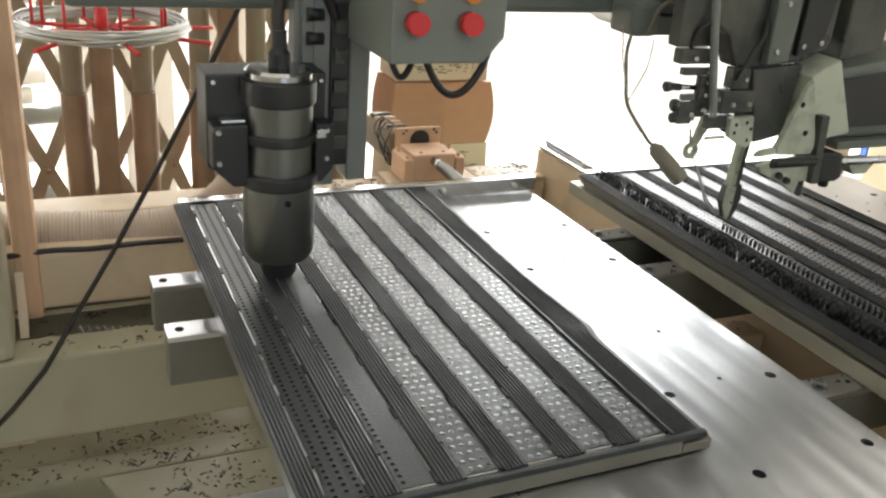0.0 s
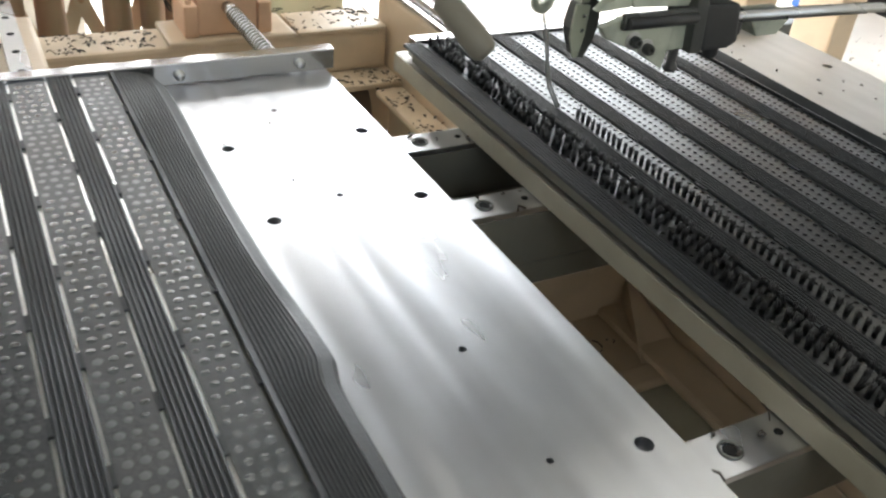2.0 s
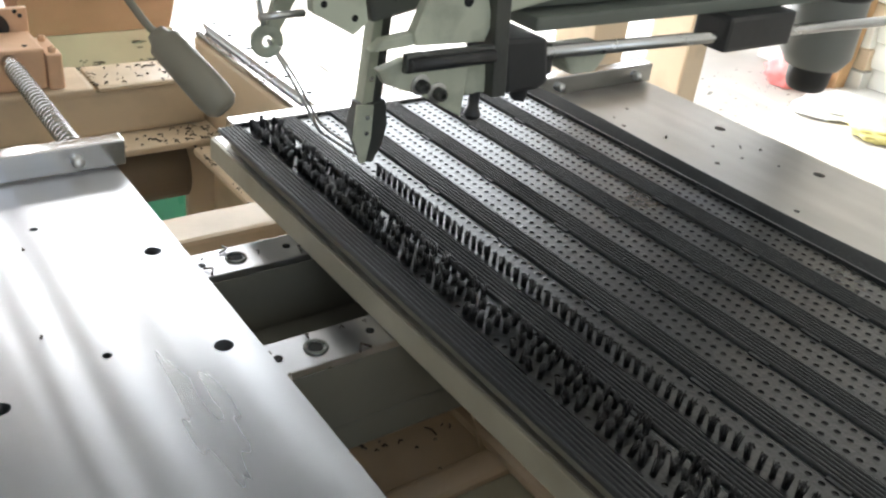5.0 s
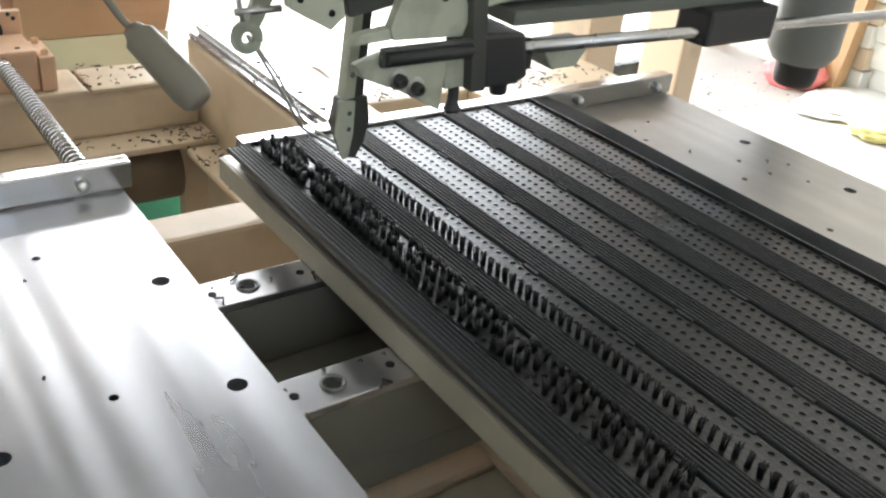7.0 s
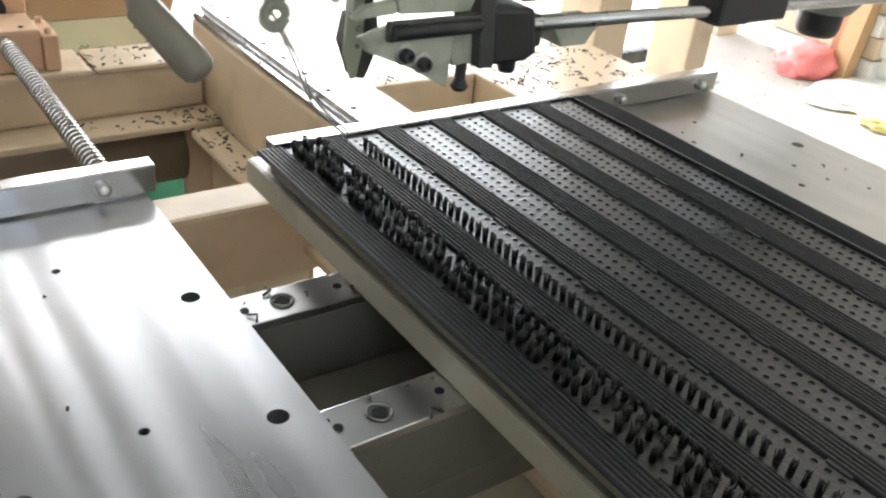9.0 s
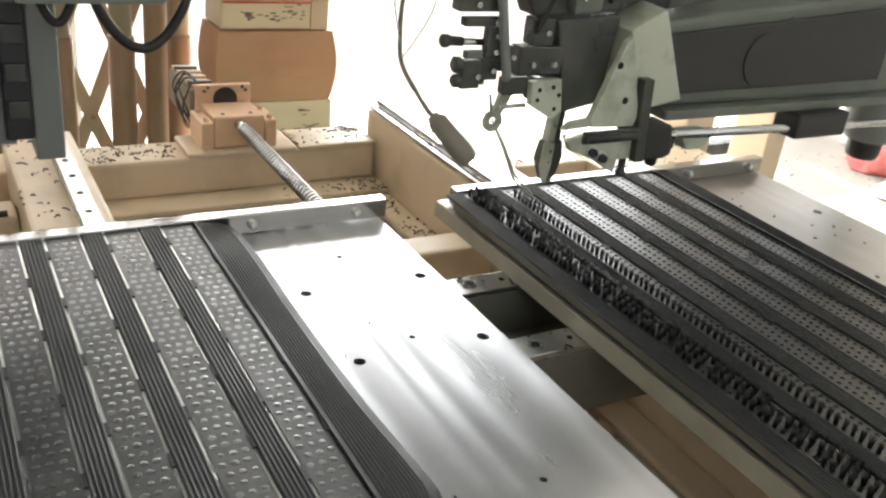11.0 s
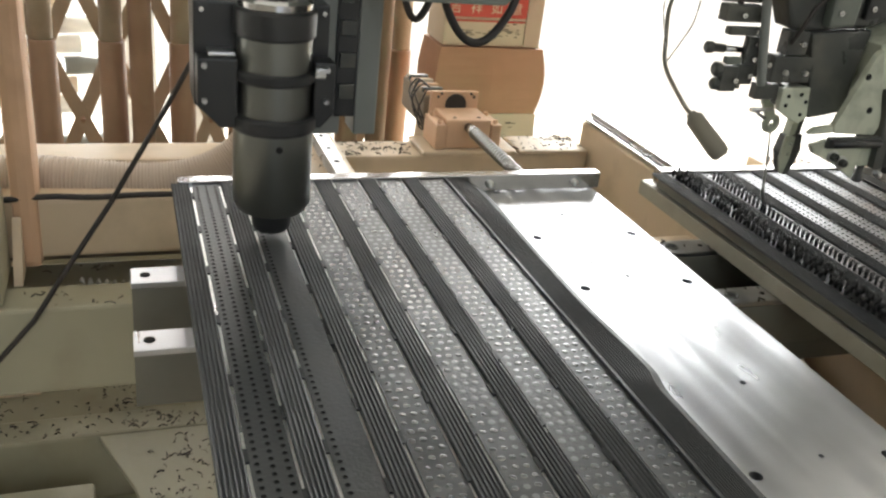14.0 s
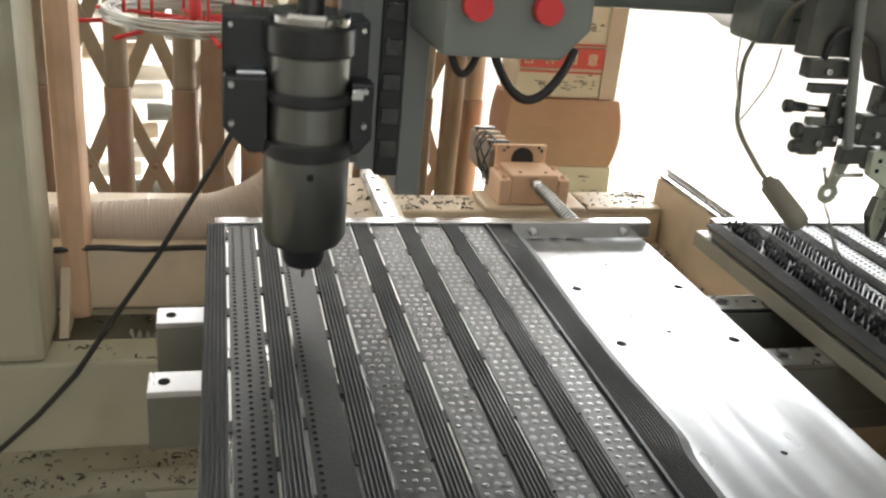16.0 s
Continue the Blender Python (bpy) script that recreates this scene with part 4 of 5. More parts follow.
# linkage at the side of the casting
for x, z, r, ln in ((-0.017, 0.234, 0.0062, 0.022), (0.003, 0.2515, 0.0042, 0.012), (-0.002, 0.212, 0.0075, 0.012), (-0.001, 0.197, 0.0062, 0.012)):
    k = hp("knob", tube(bmesh.new(), [(x, -0.028, z), (x + 0.002, -0.028, z), (x + 0.007, -0.028, z), (x + 0.009, -0.028, z), (x + ln, -0.028, z - 0.001)], [r * 0.6, r, r, r * 0.72, r * 0.72], 16), DARK)
    part("knob_shaft", rod((x + ln, -0.028, z - 0.001), (x + ln + 0.022, -0.028, z - 0.002), r * 0.5, 10), STEEL, k)
for x0, x1, z0, z1, y0, y1, m in ((0.002, 0.046, 0.2475, 0.256, -0.036, -0.026, DARK), (0.027, 0.044, 0.2185, 0.247, -0.036, -0.027, DARK), (0.008, 0.0265, 0.218, 0.2255, -0.034, -0.026, DKGREEN), (0.006, 0.026, 0.190, 0.2165, -0.034, -0.022, DARK), (0.0265, 0.046, 0.197, 0.218, -0.032, -0.022, DARK),
                                  (-0.004, 0.040, 0.260, 0.277, -0.033, -0.018, DARK), (-0.010, 0.045, 0.279, 0.34, -0.030, -0.012, DARK), (0.046, 0.062, 0.205, 0.229, -0.032, -0.020, DARK),
                                  (0.070, 0.120, 0.199, 0.227, -0.030, -0.012, DARK), (0.082, 0.108, 0.2275, 0.2535, -0.028, -0.012, DARK), (0.058, 0.086, 0.180, 0.197, -0.028, -0.016, DARK)):
    hp("linkage_block", box(x0, x1, y0, y1, z0, z1, 0.002), m)
for x, z in ((0.034, 0.252), (0.036, 0.24), (0.036, 0.225), (0.020, 0.203), (0.036, 0.208), (0.056, 0.22), (0.012, 0.268), (0.033, 0.268), (0.080, 0.212), (0.105, 0.212), (0.092, 0.242)):
    bolt("link_bolt", x, -0.0365, z, 0.003, 0.004, head, STEEL, "-y")
hp("link_bar", tube(bmesh.new(), [(0.022, -0.038, 0.36), (0.030, -0.040, 0.30), (0.042, -0.042, 0.235), (0.050, -0.042, 0.200)], 0.0046, 12), GREY, "grey link bar")
hp("air_pipe", tube(bmesh.new(), [(0.010, -0.03, 0.278), (0.012, -0.034, 0.297), (0.024, -0.036, 0.306), (0.034, -0.036, 0.298), (0.036, -0.034, 0.279)], 0.0030, 8), RUBBER)
hp("air_pipe", tube(bmesh.new(), [(0.084, -0.030, 0.240), (0.090, -0.034, 0.258), (0.098, -0.036, 0.278), (0.108, -0.036, 0.29), (0.113, -0.030, 0.31)], 0.0026, 8), RUBBER)
hp("air_tube", tube(bmesh.new(), [(0.93, 0.33, 0.70), (0.88, 0.35, 0.45), (0.854, 0.35, 0.32), (0.836, 0.35, 0.255), (0.834, 0.34, 0.19), (0.82, 0.26, 0.155), (0.79, 0.10, 0.17)], 0.0055, 10), BLUE, "blue plastic air tube")
hp("pin", rod((0.055, -0.03, 0.170), (0.084, -0.03, 0.1705), 0.0022, 10), STEEL)
hk = hp("wire_hook", prism([(-0.012, 0.012), (0.012, 0.012), (0.007, -0.030), (0.005, -0.052), (-0.005, -0.052), (-0.007, -0.030)], -0.003, 0.003, "y", 0.001), PALE, "pale swinging wire guide")
bolt("guide_bolt", 0.0, -0.003, 0.0, 0.0040, 0.003, hk, DARK, "-y")
part("eye", tube(bmesh.new(), [(0.0078 * math.cos(a), 0.0, -0.060 + 0.0078 * math.sin(a)) for a in (2 * math.pi * k / 20 for k in range(21))], 0.0042, 8), PALE, hk)
part("guide_pin", rod((-0.006, 0.0, -0.052), (-0.017, 0.0, -0.036), 0.0018, 8), STEEL, hk)
fw = hp("feed_wire", tube(bmesh.new(), [(0, 0, 0.002), (0.020, 0.001, -0.031), (0.040, 0.003, -0.066), (0.047, 0.006, -0.075), (0.056, 0.010, -0.082), (0.086, 0.022, -0.105)], 0.0012, 6), WIRE)
part("strand", tube(bmesh.new(), [(0.003, 0.004, 0.000), (0.024, 0.005, -0.030), (0.043, 0.007, -0.063), (0.052, 0.010, -0.073), (0.061, 0.014, -0.081), (0.089, 0.025, -0.103)], 0.0010, 6), WIRE, fw)
jaw = hp("jaw", prism([(-0.012, 0.055), (-0.017, 0.030), (-0.006, 0.0), (0.003, -0.002), (0.011, 0.014), (0.016, 0.034), (0.012, 0.058)], -0.009, 0.009, "y", 0.0018), DARK, "worn dark steel tufting jaw")
part("jaw_cheek", prism([(-0.018, 0.057), (-0.020, 0.024), (-0.012, 0.001), (-0.007, 0.002), (-0.003, 0.024), (-0.002, 0.055)], -0.0125, -0.0095, "y"), PALE, jaw)
part("jaw_stem", prism([(-0.010, 0.050), (0.000, 0.050), (0.006, 0.130), (-0.003, 0.130)], -0.007, 0.007, "y", 0.001), PALE, jaw)
part("jaw_slide", prism([(0.0004, 0.052), (0.009, 0.052), (0.015, 0.130), (0.0064, 0.130)], -0.006, 0.007, "y", 0.001), DARK, jaw)
for z, x in ((0.045, -0.008), (0.030, -0.008), (0.075, -0.003)):
    bolt("jaw_screw", x, -0.0127 if z < 0.06 else -0.007, z, 0.0022, 0.0012, jaw, STEEL, "-y")

for o in [jaw] + list(jaw.children):
    for v in o.data.vertices:
        v.co = Vector((v.co.x * 0.86, v.co.y * 0.86, v.co.z * 0.84 if v.co.z < 0.06 else v.co.z - 0.0096))

# ---------- hanging switch, cables, hose ----------
pend = thing("hanging_switch", "grey cylindrical plastic handle hanging on a thin cable", "hanging handle")
P_TOP, P_END = Vector((-0.008, -0.036, 0.168)), Vector((0.017, -0.070, 0.133))
ax = (P_END - P_TOP).normalized()
part("handle", tube(bmesh.new(), [P_TOP, P_TOP + ax * 0.004, P_TOP + ax * 0.007, P_END - ax * 0.010, P_END - ax * 0.003, P_END], [0.005, 0.0065, 0.0095, 0.0105, 0.0095, 0.006], 20), PENDANT, pend)
part("flex", tube(bmesh.new(), [P_TOP + ax * 0.002, P_TOP - ax * 0.012, (-0.026, -0.004, 0.205), (-0.024, 0.010, 0.230), (-0.008, 0.04, 0.258), (0.020, 0.075, 0.272)], 0.0022, 8), PENDANT, pend)
part("thin_wire", tube(bmesh.new(), [(-0.026, -0.002, 0.212), (-0.010, 0.01, 0.222), (0.018, 0.03, 0.245), (0.036, 0.05, 0.272)], 0.0008, 5), WIRE, pend)
part("thin_wire", tube(bmesh.new(), [(-0.0265, -0.002, 0.212), (-0.027, 0.02, 0.255), (-0.012, 0.05, 0.289)], 0.0008, 5), WIRE, pend)

cable = solid("black_cable", tube(bmesh.new(), [(-0.335, 0.45, 0.335), (-0.377, 0.45, 0.251), (-0.439, 0.45, 0.131), (-0.497, 0.45, 0.022), (-0.576, 0.430, -0.110), (-0.634, 0.400, -0.190), (-0.682, 0.373, -0.258), (-0.730, 0.365, -0.312), (-0.776, 0.360, -0.356), (-0.88, 0.35, -0.46)], 0.0038, 10), RUBBER, "thin black cable slung down across the frame", "cable")

def hose_line(points, ring=0.0085):
    """Close points of a smooth curve through points."""
    pts = [Vector(p) for p in points]
    path = []
    for i in range(len(pts) - 1):
        p0, p1, p2, p3 = pts[max(i - 1, 0)], pts[i], pts[i + 1], pts[min(i + 2, len(pts) - 1)]
        n = max(2, int((p2 - p1).length / (ring / 4)))
        for k in range(n):
            t = k / n
            path.append(0.5 * ((2 * p1) + (p2 - p0) * t + (2 * p0 - 5 * p1 + 4 * p2 - p3) * t * t + (3 * p1 - p0 - 3 * p2 + p3) * t ** 3))
    path.append(pts[-1])
    return path
def corrugated(points, r):
    """A hose wall with shallow waves."""
    path = hose_line(points)
    return tube(bmesh.new(), path, [r + (0.0, 0.001, 0.0016, 0.001)[k % 4] for k in range(len(path))], 24)
def spiral(points, r, pitch=0.0056, thick=0.0017):
    """The stiff rib wound round a hose."""
    path = hose_line(points, 0.0016)
    out, turn = [], 0.0
    for a, b in zip(path, path[1:]):
        d = b - a
        side = (Vector((0, 1, 0)) - d.normalized() * d.normalized().y).normalized()
        up = d.normalized().cross(side)
        out.append(a + (side * math.cos(turn) + up * math.sin(turn)) * r)
        turn += 2 * math.pi * d.length / pitch
    return tube(bmesh.new(), out, thick, 5)
hose_fixed = solid("dust_hose", corrugated([(-1.4, 0.72, -0.175), (-1.1, 0.66, -0.155), (-0.88, 0.61, -0.143), (-0.71, 0.60, -0.140)], 0.035), HOSE, "beige spiral dust hose draped along the frame", "hose")
hose_free = solid("dust_hose_end", corrugated([(-0.02, 0.003, -0.001), (0.06, -0.004, -0.003), (0.13, -0.010, -0.008), (0.19, -0.015, -0.008), (0.245, -0.02, 0.002), (0.300, -0.02, 0.026), (0.340, -0.02, 0.068), (0.362, -0.02, 0.120)], 0.0345), HOSE, "loose beige hose end bobbing with the drill", "hose")
part("spiral_rib", spiral([(-1.4, 0.72, -0.175), (-1.1, 0.66, -0.155), (-0.88, 0.61, -0.143), (-0.71, 0.60, -0.140)], 0.0368), HOSE, hose_fixed)
part("spiral_rib", spiral([(-0.02, 0.003, -0.001), (0.06, -0.004, -0.003), (0.13, -0.010, -0.008), (0.19, -0.015, -0.008), (0.245, -0.02, 0.002), (0.300, -0.02, 0.026), (0.340, -0.02, 0.068), (0.362, -0.02, 0.120)], 0.0363), HOSE, hose_free)
def hose_pose(p):
    return pose(-0.70, 0.60, -0.138, 0, p, 0)

# ---------- background ----------
gate = thing("folding_gate", "rusty folding steel scissor gate in front of daylight", "gate")
GY, LATTICE_Z = 1.50, -0.350
main_x = [-1.50, -1.345, -1.19, -1.035, -0.885, -0.732, -0.577, -0.413, -0.270, -0.125, 0.015, 0.150]
for x in main_x:
    u = part("upright", tube(bmesh.new(), [(x, GY, -0.137), (x, GY, 1.3)], 0.0265, 16), GATE_BAR, gate)
    part("sleeve", tube(bmesh.new(), [(x, GY, FLOOR_Z), (x, GY, -0.142), (x, GY, -0.1375)], [0.0315, 0.0315, 0.029], 16), GATE, u, "rusty red-brown lower sleeve")
for x in (-0.965, -0.511, -0.205, 0.085):
    part("plain_post", tube(bmesh.new(), [(x, GY - 0.045, FLOOR_Z), (x, GY - 0.045, 1.3)], 0.027, 16), GATE, gate, "plain rusty post")
for k, (a, b) in enumerate(zip(main_x, main_x[1:])):
    for j in range(-2, 5):
        zc = LATTICE_Z + 0.35 * j
        for side in (0, 1):
            p, q = ((a, zc - 0.178), (b, zc + 0.178)) if side else ((a, zc + 0.178), (b, zc - 0.178))
            d = Vector((q[0] - p[0], 0, q[1] - p[1])).normalized()
            n = Vector((-d.z, 0, d.x)) * 0.0165
            y = GY + 0.034 + 0.007 * side + 0.015 * (k % 2)
            part("lattice_bar", prism([(p[0] + n.x, p[1] + n.z), (q[0] + n.x, q[1] + n.z), (q[0] - n.x, q[1] - n.z), (p[0] - n.x, p[1] - n.z)], y, y + 0.005, "y"), GATE_BAR, gate)
    part("lattice_pin", rod(((a + b) / 2, GY + 0.028, LATTICE_Z), ((a + b) / 2, GY + 0.064, LATTICE_Z), 0.006, 10), GATE, gate)

for x0, x1, z1, y in ((-2.3, -1.62, 1.1, 2.5), (-1.55, -1.18, 1.1, 2.42), (-1.14, -0.96, 1.0, 2.4), (-0.60, -0.44, 0.9, 2.6), (-0.38, -0.20, 0.8, 2.55), (-0.14, 0.06, 0.7, 2.5)):
    solid("yard_panel", box(x0, x1, y, y + 0.02, FLOOR_Z, z1, 0.002), PLASTER, "weathered pale panel standing in the yard", "panel", "panels beyond the gate")
for k in range(16):
    g = random.Random(40 + k)
    x, z = g.uniform(-0.86, -0.62), -0.85 + 0.07 * k
    solid("cloth_roll", tube(bmesh.new(), [(x - 0.09, 2.30 + 0.01 * k, FLOOR_Z + 0.03 + 0.065 * k), (x + 0.09, 2.33 + 0.01 * k, FLOOR_Z + 0.03 + 0.065 * k)], 0.030, 10), (WHITEP, PRINT, GREY, WHITEP)[k % 4], "wrapped cloth roll in a stacked pile in the yard", "cloth roll", "rolls in the yard")

carton = thing("carton_stack", "tall brown cartons printed with a red band", "carton")
CY = 1.27
def bulged(x0, x1, y0, y1, z0, z1, bulge):
    bm = bmesh.new()
    n = 8
    rows = []
    for j in range(n + 1):
        f = j / n
        w = bulge * math.sin(math.pi * f)
        z = z0 + (z1 - z0) * f
        rows.append([bm.verts.new(p) for p in ((x0 - w, y0 - w, z), ((x0 + x1) / 2, y0 - w * 1.6, z), (x1 + w, y0 - w, z), (x1 + w, y1, z), (x0 - w, y1, z))])
    for a, b in zip(rows, rows[1:]):
        for k in range(5):
            bm.faces.new((a[k], a[(k + 1) % 5], b[(k + 1) % 5], b[k])).smooth = False
    bm.faces.new(rows[0][::-1])
    bm.faces.new(rows[-1])
    return bm
part("lower_carton", bulged(0.185, 0.460, CY, CY + 0.14, -0.245, -0.077, 0.011), CARTON, carton)
part("base_carton", bulged(0.185, 0.466, CY, CY + 0.14, FLOOR_Z, -0.2465, 0.006), PRINT, carton)
up = part("upper_carton", box(0.190, 0.450, CY + 0.01, CY + 0.14, -0.075, 0.62, 0.006), PRINT, carton)
part("red_band", box(0.1955, 0.403, CY + 0.004, CY + 0.0095, -0.002, 0.047), REDP, up, "red printed band with pale characters")
part("band_line", box(0.1955, 0.403, CY + 0.005, CY + 0.0095, 0.0535, 0.057), REDP, up)
part("band_line", box(0.1955, 0.403, CY + 0.005, CY + 0.0095, -0.0135, -0.010), REDP, up)
def text(body, x, z, size, material, parent, y):
    cu = bpy.data.curves.new("print", "FONT")
    cu.body, cu.size, cu.extrude = body, size, 0.0004
    tmp = bpy.data.objects.new("print", cu)
    scene.collection.objects.link(tmp)
    me = bpy.data.meshes.new_from_object(tmp.evaluated_get(bpy.context.evaluated_depsgraph_get()))
    bpy.data.objects.remove(tmp)
    me.materials.append(material)
    o = new("character", me)
    o.matrix_basis = pose(x, y, z, 90, 0, 0)
    o.parent = parent
    return o
for k, mark in enumerate("吉祥如意"):
    text(mark, 0.1985 + 0.0535 * k, 0.0095, 0.031, PRINT, up, CY + 0.0035)
rng = random.Random(3)
def scribbles(parent, x0, x1, z0, z1, y, count):
    bm = bmesh.new()
    for k in range(count):
        x, z = rng.uniform(x0, x1), rng.uniform(z0, z1)
        for s in range(5):
            dx, dz = rng.uniform(-0.02, 0.02), rng.uniform(-0.007, 0.012)
            w, h = rng.uniform(0.004, 0.016), rng.uniform(0.0015, 0.003)
            quad_box(bm, x + dx, x + dx + w, y - 0.0008, y, z + dz, z + dz + h)
    tagged(part("printed_mark", bm, INK, parent), kind="stuff")
scribbles(up, 0.215, 0.38, -0.060, -0.030, CY + 0.0098, 7)
scribbles(up, 0.215, 0.38, 0.080, 0.12, CY + 0.0098, 7)
scribbles(carton, 0.22, 0.44, -0.33, -0.26, CY - 0.0045, 8)
part("tape", box(0.4055, 0.4485, CY + 0.006, CY + 0.0098, -0.074, 0.62), TAPE, up)

# wire reel
reel = thing("wire_reel", "red wire reel holding a coil of galvanised wire", "wire reel")
RC = Vector((-0.535, 0.95, 0.128))
bm = bmesh.new()
for k in range(26):
    r = 0.148 + rng.uniform(-0.012, 0.012)
    h = rng.uniform(-0.010, 0.010)
    tube(bm, [RC + Vector((r * math.cos(a), r * math.sin(a), h + 0.003 * math.sin(3 * a + k))) for a in (2 * math.pi * i / 40 for i in range(41))], 0.0026, 5)
tagged(part("wire_coil", bm, WIRE, reel), kind="stuff")
for k in range(8):
    a = math.pi * k / 4 + 0.2
    part("spoke", rod(RC + Vector((0.02 * math.cos(a), 0.02 * math.sin(a), -0.008)), RC + Vector((0.215 * math.cos(a), 0.215 * math.sin(a), -0.014)), 0.004, 8), RED, reel)
    part("peg", rod(RC + Vector((0.12 * math.cos(a), 0.12 * math.sin(a), -0.012)), RC + Vector((0.12 * math.cos(a), 0.12 * math.sin(a), 0.06)), 0.003, 8), RED, reel)
part("hub", rod(RC + Vector((0, 0, -0.02)), RC + Vector((0, 0, 0.03)), 0.012, 14), RED, reel)
part("hanger", rod(RC + Vector((0, 0, 0.03)), (RC.x, RC.y, 3.39), 0.004, 8), RED, reel)

# posts and things at the right
post_pair = []
for x0, x1, y0 in ((1.107, 1.196, 0.70), (1.400, 1.466, 0.70)):
    p = solid("machine_post", box(x0, x1, y0, y0 + 0.115, FLOOR_Z, 0.399, 0.006), CREAM, "cream painted square steel machine post", "post", "posts of the machine")
solid("cross_brace", box(1.0, 2.1, 1.25, 1.29, -0.50, -0.46, 0.004), DARK, "dark steel brace behind the posts", "steel bar")
def sack(name, c, size, material, label, seed, rough=1.0):
    bm = bmesh.new()
    bmesh.ops.create_icosphere(bm, subdivisions=4, radius=1)
    for v in bm.verts:
        n = noise.noise(v.co * 1.7 + Vector((seed, 0, 0))) * 0.28 + noise.noise(v.co * 4 + Vector((0, seed, 0))) * 0.22 + noise.noise(v.co * 11 + Vector((0, seed, 0))) * 0.09
        v.co = Vector((v.co.x * size[0], v.co.y * size[1], max(-1, v.co.z * 1.2) * size[2])) * (1 + n * rough) + Vector(c)
        v.co.z = max(v.co.z, FLOOR_Z + 0.001)
    for f in bm.faces:
        f.smooth = True
    return solid(name, bm, material, label, "sack")
sack("plastic_bag", (3.46, 1.66, -0.80), (0.16, 0.12, 0.075), PINKBAG, "crumpled red plastic bag on the floor", 1, 0.6)
sack("plastic_sheet", (3.45, 1.36, -0.838), (0.34, 0.17, 0.016), WHITEP, "crumpled white plastic sheet spread on the floor", 2, 0.5)
sack("woven_sack", (3.27, 1.10, -0.825), (0.19, 0.13, 0.034), YELLOW, "yellow woven sack on the floor", 3, 0.6)
solid("carton_strip", box(3.60, 3.68, 1.56, 1.66, FLOOR_Z, -0.40, 0.006), CARTON, "tall brown carton strip leaning beside the bundles", "carton")
for k in range(7):
    g = random.Random(70 + k)
    o = link("wrapped_parcel", bulged(3.68 + g.uniform(-0.02, 0.02), 4.15, 1.36 + g.uniform(-0.02, 0.02), 1.72, FLOOR_Z + 0.002 + 0.115 * k, FLOOR_Z + 0.112 + 0.115 * k, 0.012), WHITEP)
    tagged(o, "pale wrapped parcel in a stacked pile on the floor", "parcel", "parcels in the pile")
solid("low_crate", box(3.50, 3.66, 2.20, 2.55, FLOOR_Z, -0.70, 0.006), PRINT, "low pale crate on the sunlit floor", "crate")
for k in range(5):
    solid("flat_carton", box(3.62 + 0.01 * (k % 2), 4.4, 1.45 + 0.008 * (k % 3), 2.0, FLOOR_Z + 0.001 + 0.10 * k, FLOOR_Z + 0.097 + 0.10 * k, 0.006), PRINT if k % 2 else WHITEP, "pale flattened carton in a stack", "carton", "stacked cartons")
solid("timber_post", prism([(3.50, FLOOR_Z), (3.58, FLOOR_Z), (3.66, -0.2), (3.59, -0.2)], 1.50, 1.58, "y"), WOODM, "leaning raw timber offcut", "timber")
rack = thing("storage_rack", "blue steel rack with brown cartons", "rack")
for x in (2.84, 3.23, 3.82):
    part("rack_post", box(x, x + 0.03, 2.3, 2.34, FLOOR_Z, 1.4, 0.003), BLUE, rack)
part("shelf", box(2.82, 3.92, 2.28, 2.7, -0.31, -0.28, 0.003), BLUE, rack)
for k, (x, w, h) in enumerate(((2.90, 0.29, 0.40), (3.29, 0.24, 0.46), (3.55, 0.25, 0.40))):
    solid("storage_carton", box(x, x + w, 2.36, 2.65, -0.279, -0.279 + h, 0.006), (PRINT, PRINT, CARTON)[k], "brown carton standing on the rack shelf", "carton", "cartons on the rack")
sack("green_sheet", (0.17, 0.80, -0.56), (0.22, 0.06, 0.285), GREENP, "crumpled green plastic sheet heaped under the machine", 7, 0.35)

hx = []
for k in range(14 * 10 + 1):
    a = 2 * math.pi * k / 10
    f = k / 140
    hx.append((-0.63 + 0.17 * f, 0.555 - 0.05 * f + 0.009 * math.cos(a), -0.301 + 0.010 * math.sin(a)))
solid("coiled_cord", tube(bmesh.new(), hx, 0.0022, 6), WHITEP, "white coiled plastic cord lying in the dusty tray", "cord")

# swarf lying on the frame
def swarf(x0, x1, y0, y1, z, count, seed, size=0.0036, parent=None):
    bm = bmesh.new()
    g = random.Random(seed)
    nests = [(g.uniform(x0, x1), g.uniform(y0, y1)) for k in range(max(4, count // 14))]
    for k in range(count):
        x, y, a, s = g.uniform(x0, x1), g.uniform(y0, y1), g.uniform(0, math.pi), size * min(2.2, 0.35 + g.expovariate(1.6))
        if g.random() < 0.55:
            nx, ny = g.choice(nests)
            x, y = min(max(g.gauss(nx, 0.02), x0), x1), min(max(g.gauss(ny, 0.010), y0), y1)
        bend = g.uniform(0.1, 0.9)
        pts = [(x + s * math.cos(a + bend * i) * (i - 1), y + s * math.sin(a + bend * i) * (i - 1), z + 0.0008 + 0.0012 * (i == 1)) for i in range(3)]
        tube(bm, pts, 0.0004 + 0.0008 * g.random(), 4)
    tagged(part("swarf", bm, CHIP, parent or frame_ob, "scattered dark plastic swarf"), kind="stuff")
swarf(-0.20, -0.05, 0.69, 0.76, -0.140, 90, 1)
swarf(0.15, 0.29, 0.68, 0.765, -0.132, 60, 2)
swarf(0.26, 0.304, 0.25, 0.62, -0.213, 120, 3)
swarf(0.10, 0.30, 0.625, 0.675, -0.2045, 60, 15)
swarf(-0.314, -0.262, 0.30, 0.70, -0.095, 60, 4)
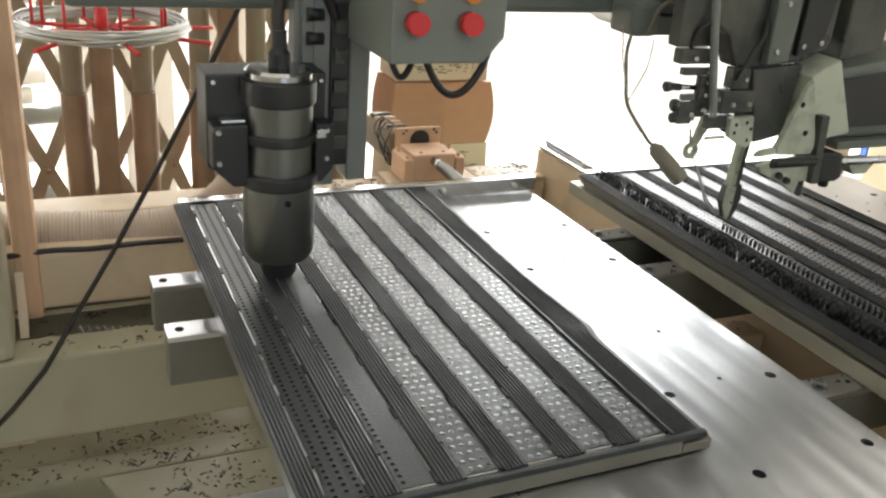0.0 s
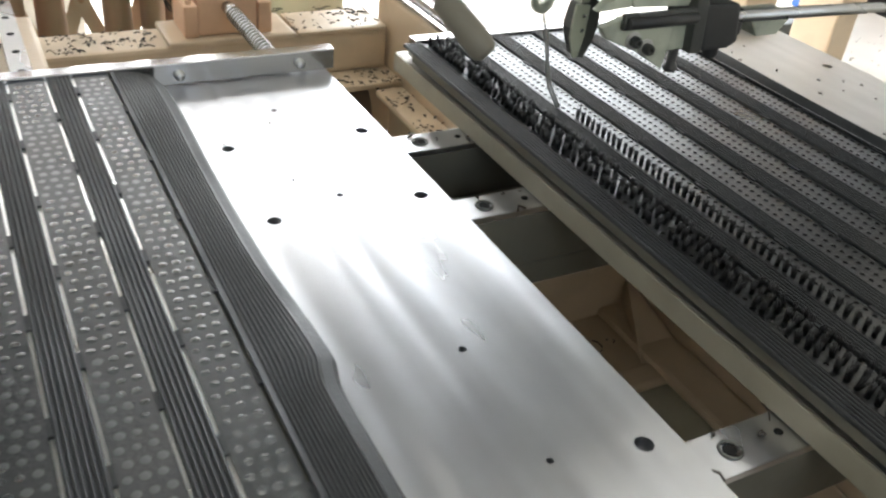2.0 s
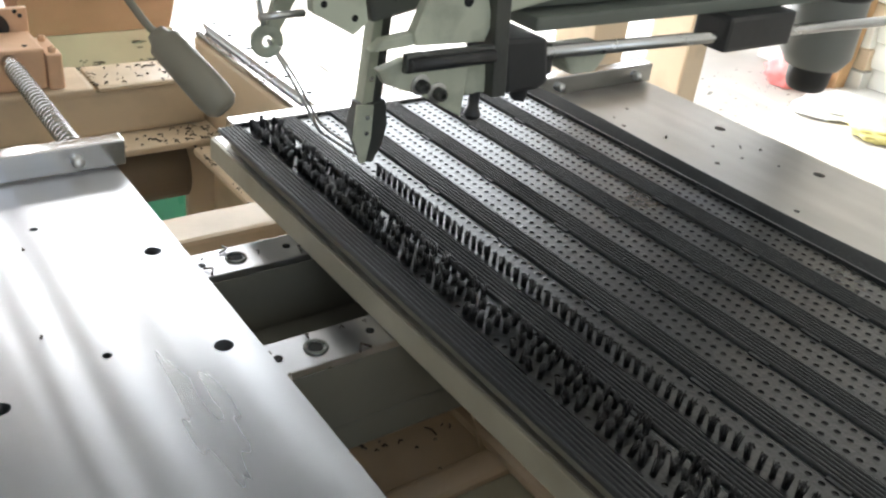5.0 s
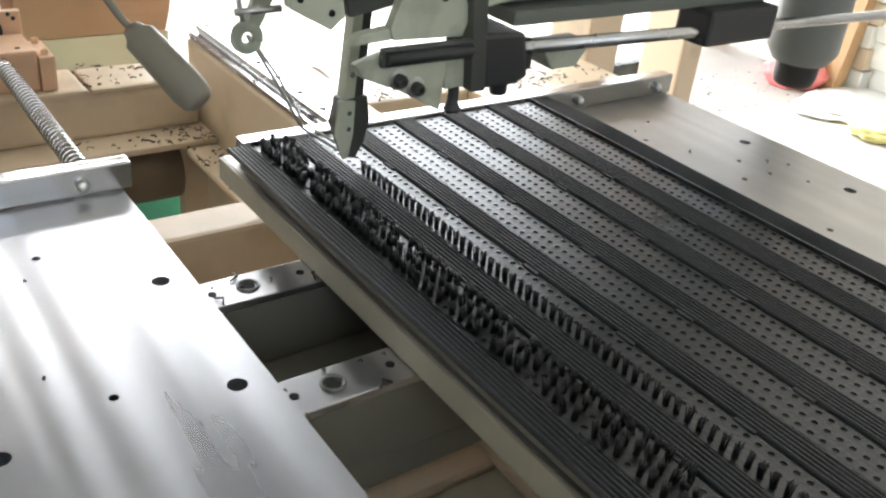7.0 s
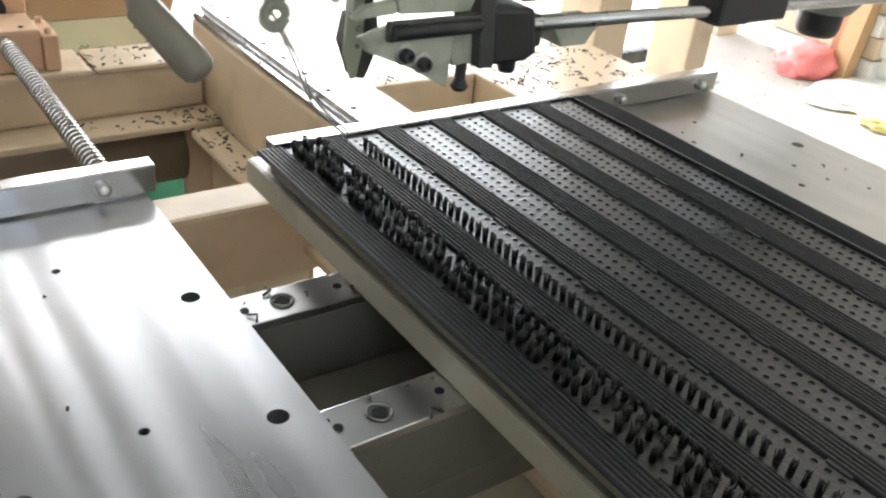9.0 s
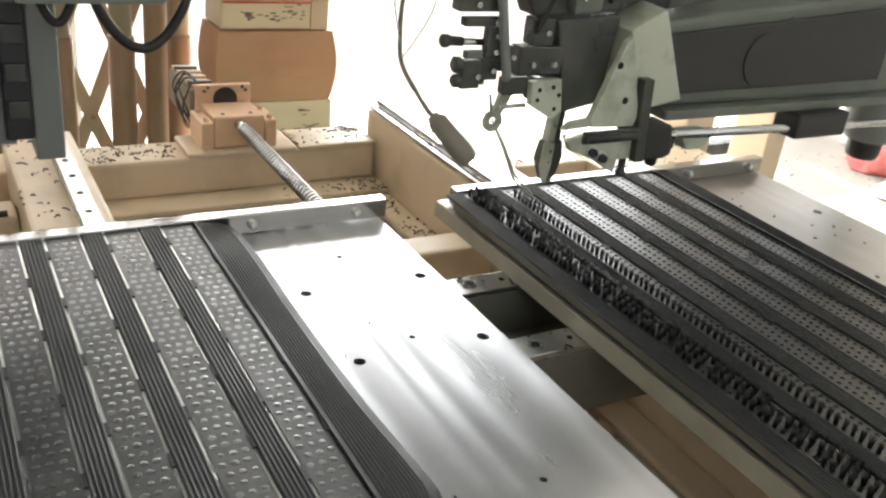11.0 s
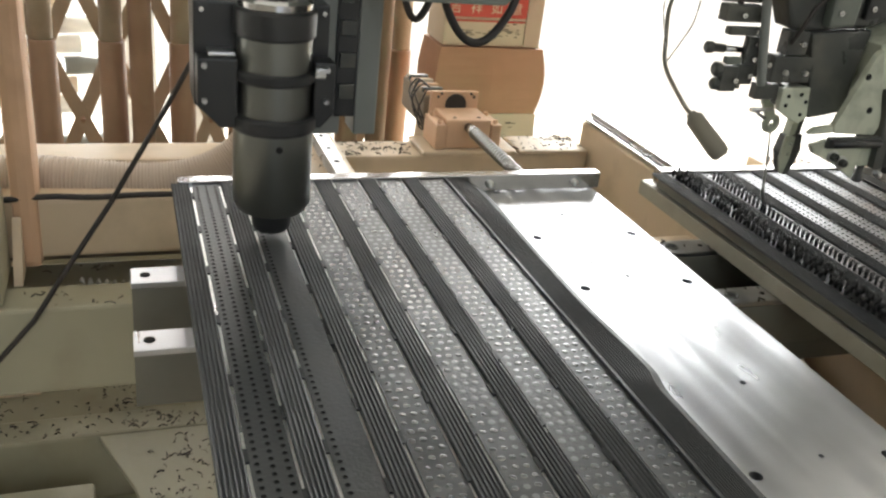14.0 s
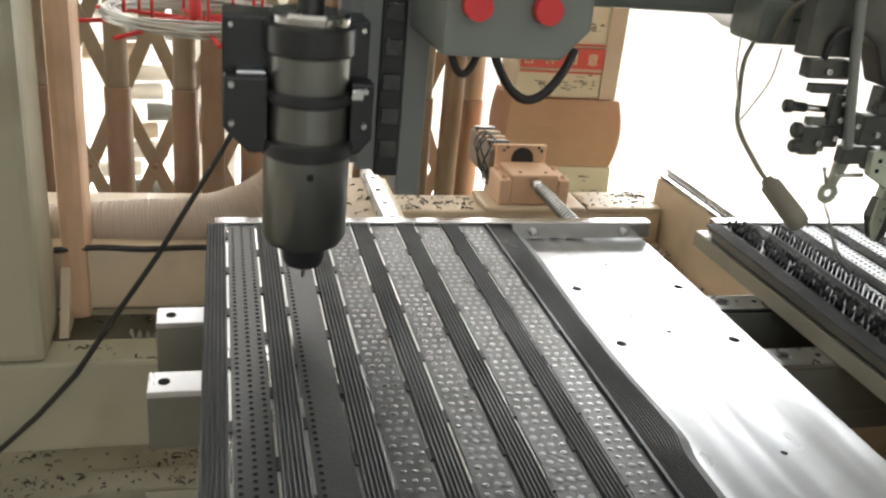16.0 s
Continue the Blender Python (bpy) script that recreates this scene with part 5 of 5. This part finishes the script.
swarf(-1.2, -0.33, 0.62, 0.85, -0.600, 620, 5, 0.0044)
swarf(-1.2, -0.33, 0.55, 0.60, -0.588, 190, 6, 0.0042)
swarf(-0.54, -0.33, 0.33, 0.53, -0.590, 150, 14, 0.0042)
swarf(-0.7, -0.33, 0.39, 0.45, -0.246, 45, 7)
swarf(-0.10, 0.30, -0.098, -0.070, -0.219, 12, 8)
swarf(0.05, 0.245, -0.062, 0.014, -0.2218, 30, 11)
swarf(0.05, 0.30, 0.022, 0.064, -0.157, 16, 12)
swarf(0.44, 0.70, 0.57, 0.64, -0.163, 50, 9)
swarf(0.72, 1.01, 0.45, 0.71, -0.163, 260, 13, 0.0046)
swarf(-0.7, -0.33, 0.47, 0.64, -0.312, 120, 10)
for k, y in enumerate((0.0, -0.122, -0.42)):
    swarf(0.026, 0.106, y - 0.015, y + 0.015, -0.0202, 6, 30 + k, 0.004, table)
swarf(-0.14, 0.015, -0.6, 0.12, 0.0004, 5, 40, 0.0018, table)
swarf(0.50, 0.62, -0.3, 0.12, 0.0004, 5, 41, 0.002, table)
swarf(0.309, 0.371, 0.0, 0.73, -0.0815, 30, 43, 0.003)
bm = bmesh.new()
for k in range(500):
    x, y, s = rng.uniform(1.3, 3.6), rng.uniform(0.5, 1.9), rng.uniform(0.003, 0.012)
    tube(bm, [(x, y, FLOOR_Z + 0.002), (x + s, y + rng.uniform(-s, s), FLOOR_Z + 0.003)], rng.uniform(0.0006, 0.0016), 4)
tagged(link("floor_litter", bm, CHIP), "small litter scattered over the floor", "litter", kind="stuff")

def motions():
    """Table, mats and both heads at work."""
    for ob in (table, mat_left, mat_right):
        walk(ob, [(t, pose(0, y, 0)) for t, y in TRAVEL])
    for o, x, y, when in tuft_obs:
        low, up_ = pose(x, y, MT - 0.0185), pose(x, y, MT - 0.001)
        rows = [(0.0, low)] + ([(when - 0.1, low)] if when > 0.2 else []) + [(max(when, 0.1), up_), (16.0, up_)]
        walk(o, rows)
    drill_rows, jaw_rows, hose_rows, hook_rows, wire_rows = [], [], [], [], []
    turn = STROKES.index(12.0)
    for i, (a, b) in enumerate(zip(STROKES, STROKES[1:])):
        lift = (i - turn) % 2 if a > 9.2 else i % 2
        x = DX0 if a < 9.1 else DX1
        hx = 0.0 if a < 9.1 else HX
        gap = b - a
        for f, z in ((0.0, 0.0115), (0.20, 0.0095), (0.56, 0.0500), (0.82, 0.0180)):
            drill_rows.append((a + f * gap, pose(x, HEAD_Y, z)))
        for f, jz in ((0.0, 0.036), (0.32, 0.076), (0.50, 0.082), (0.68, 0.076)):
            jaw_rows.append((a + f * gap, pose(JAW_X, HEAD_Y, jz)))
        for f, swing, wire in ((0.0, 23, WIRE_LOW), (0.33, -25, WIRE_HIGH), (0.64, 19, WIRE_LOW)):
            hook_rows.append((a + f * gap, pose(0.112, 0.03, 0.190, 0, swing, 0)))
            wire_rows.append((a + f * gap, wire))
        for f, tilt in ((0.0, -21 * lift), (0.30, -17 * lift + 1), (0.62, -7)):
            hose_rows.append((a + f * gap, hose_pose(tilt)))
    for rows, last in ((drill_rows, pose(DX1, HEAD_Y, 0.047)), (jaw_rows, pose(JAW_X, HEAD_Y, 0.080)), (hose_rows, hose_pose(-9)), (hook_rows, pose(0.112, 0.03, 0.190, 0, 12, 0)), (wire_rows, WIRE_LOW)):
        while rows[-1][0] > 15.96:
            rows.pop()
        rows.append((16.0, last))
    walk(hk, hook_rows)
    walk(fw, wire_rows)
    walk(drill, drill_rows)
    walk(spare, [(t, pose(SPARE_X, HEAD_Y, m.translation.z)) for t, m in drill_rows])
    walk(jaw, jaw_rows)
    walk(hose_free, hose_rows)
    walk(head, [(0.0, pose(0.018, 0, 0)), (0.5, pose(0.017, 0, 0)), (1.0, pose(0.013, 0, 0)), (1.5, pose(0.006, 0, 0)), (2.0, pose(0, 0, 0)), (9.15, pose(0, 0, 0)), (9.45, pose(0.012, 0, 0)), (16.0, pose(0.015, 0, 0))])
    walk(slide, [(0.0, pose(0, 0, 0)), (9.15, pose(0, 0, 0)), (9.45, pose(HX, 0, 0)), (16.0, pose(HX, 0, 0))])
    walk(ctrl, [(0.0, pose(0, 0, 0)), (9.15, pose(-0.004, 0, 0)), (11.5, pose(-0.003, 0, 0)), (12.5, pose(0.004, 0, 0)), (16.0, pose(0.016, 0, 0))])
JAW_X, SPARE_X = 0.171, 0.748
WIRE_LOW, WIRE_HIGH = pose(0.089, 0.03, 0.134), pose(0.137, 0.03, 0.135, 0, 19, 0)
motions()
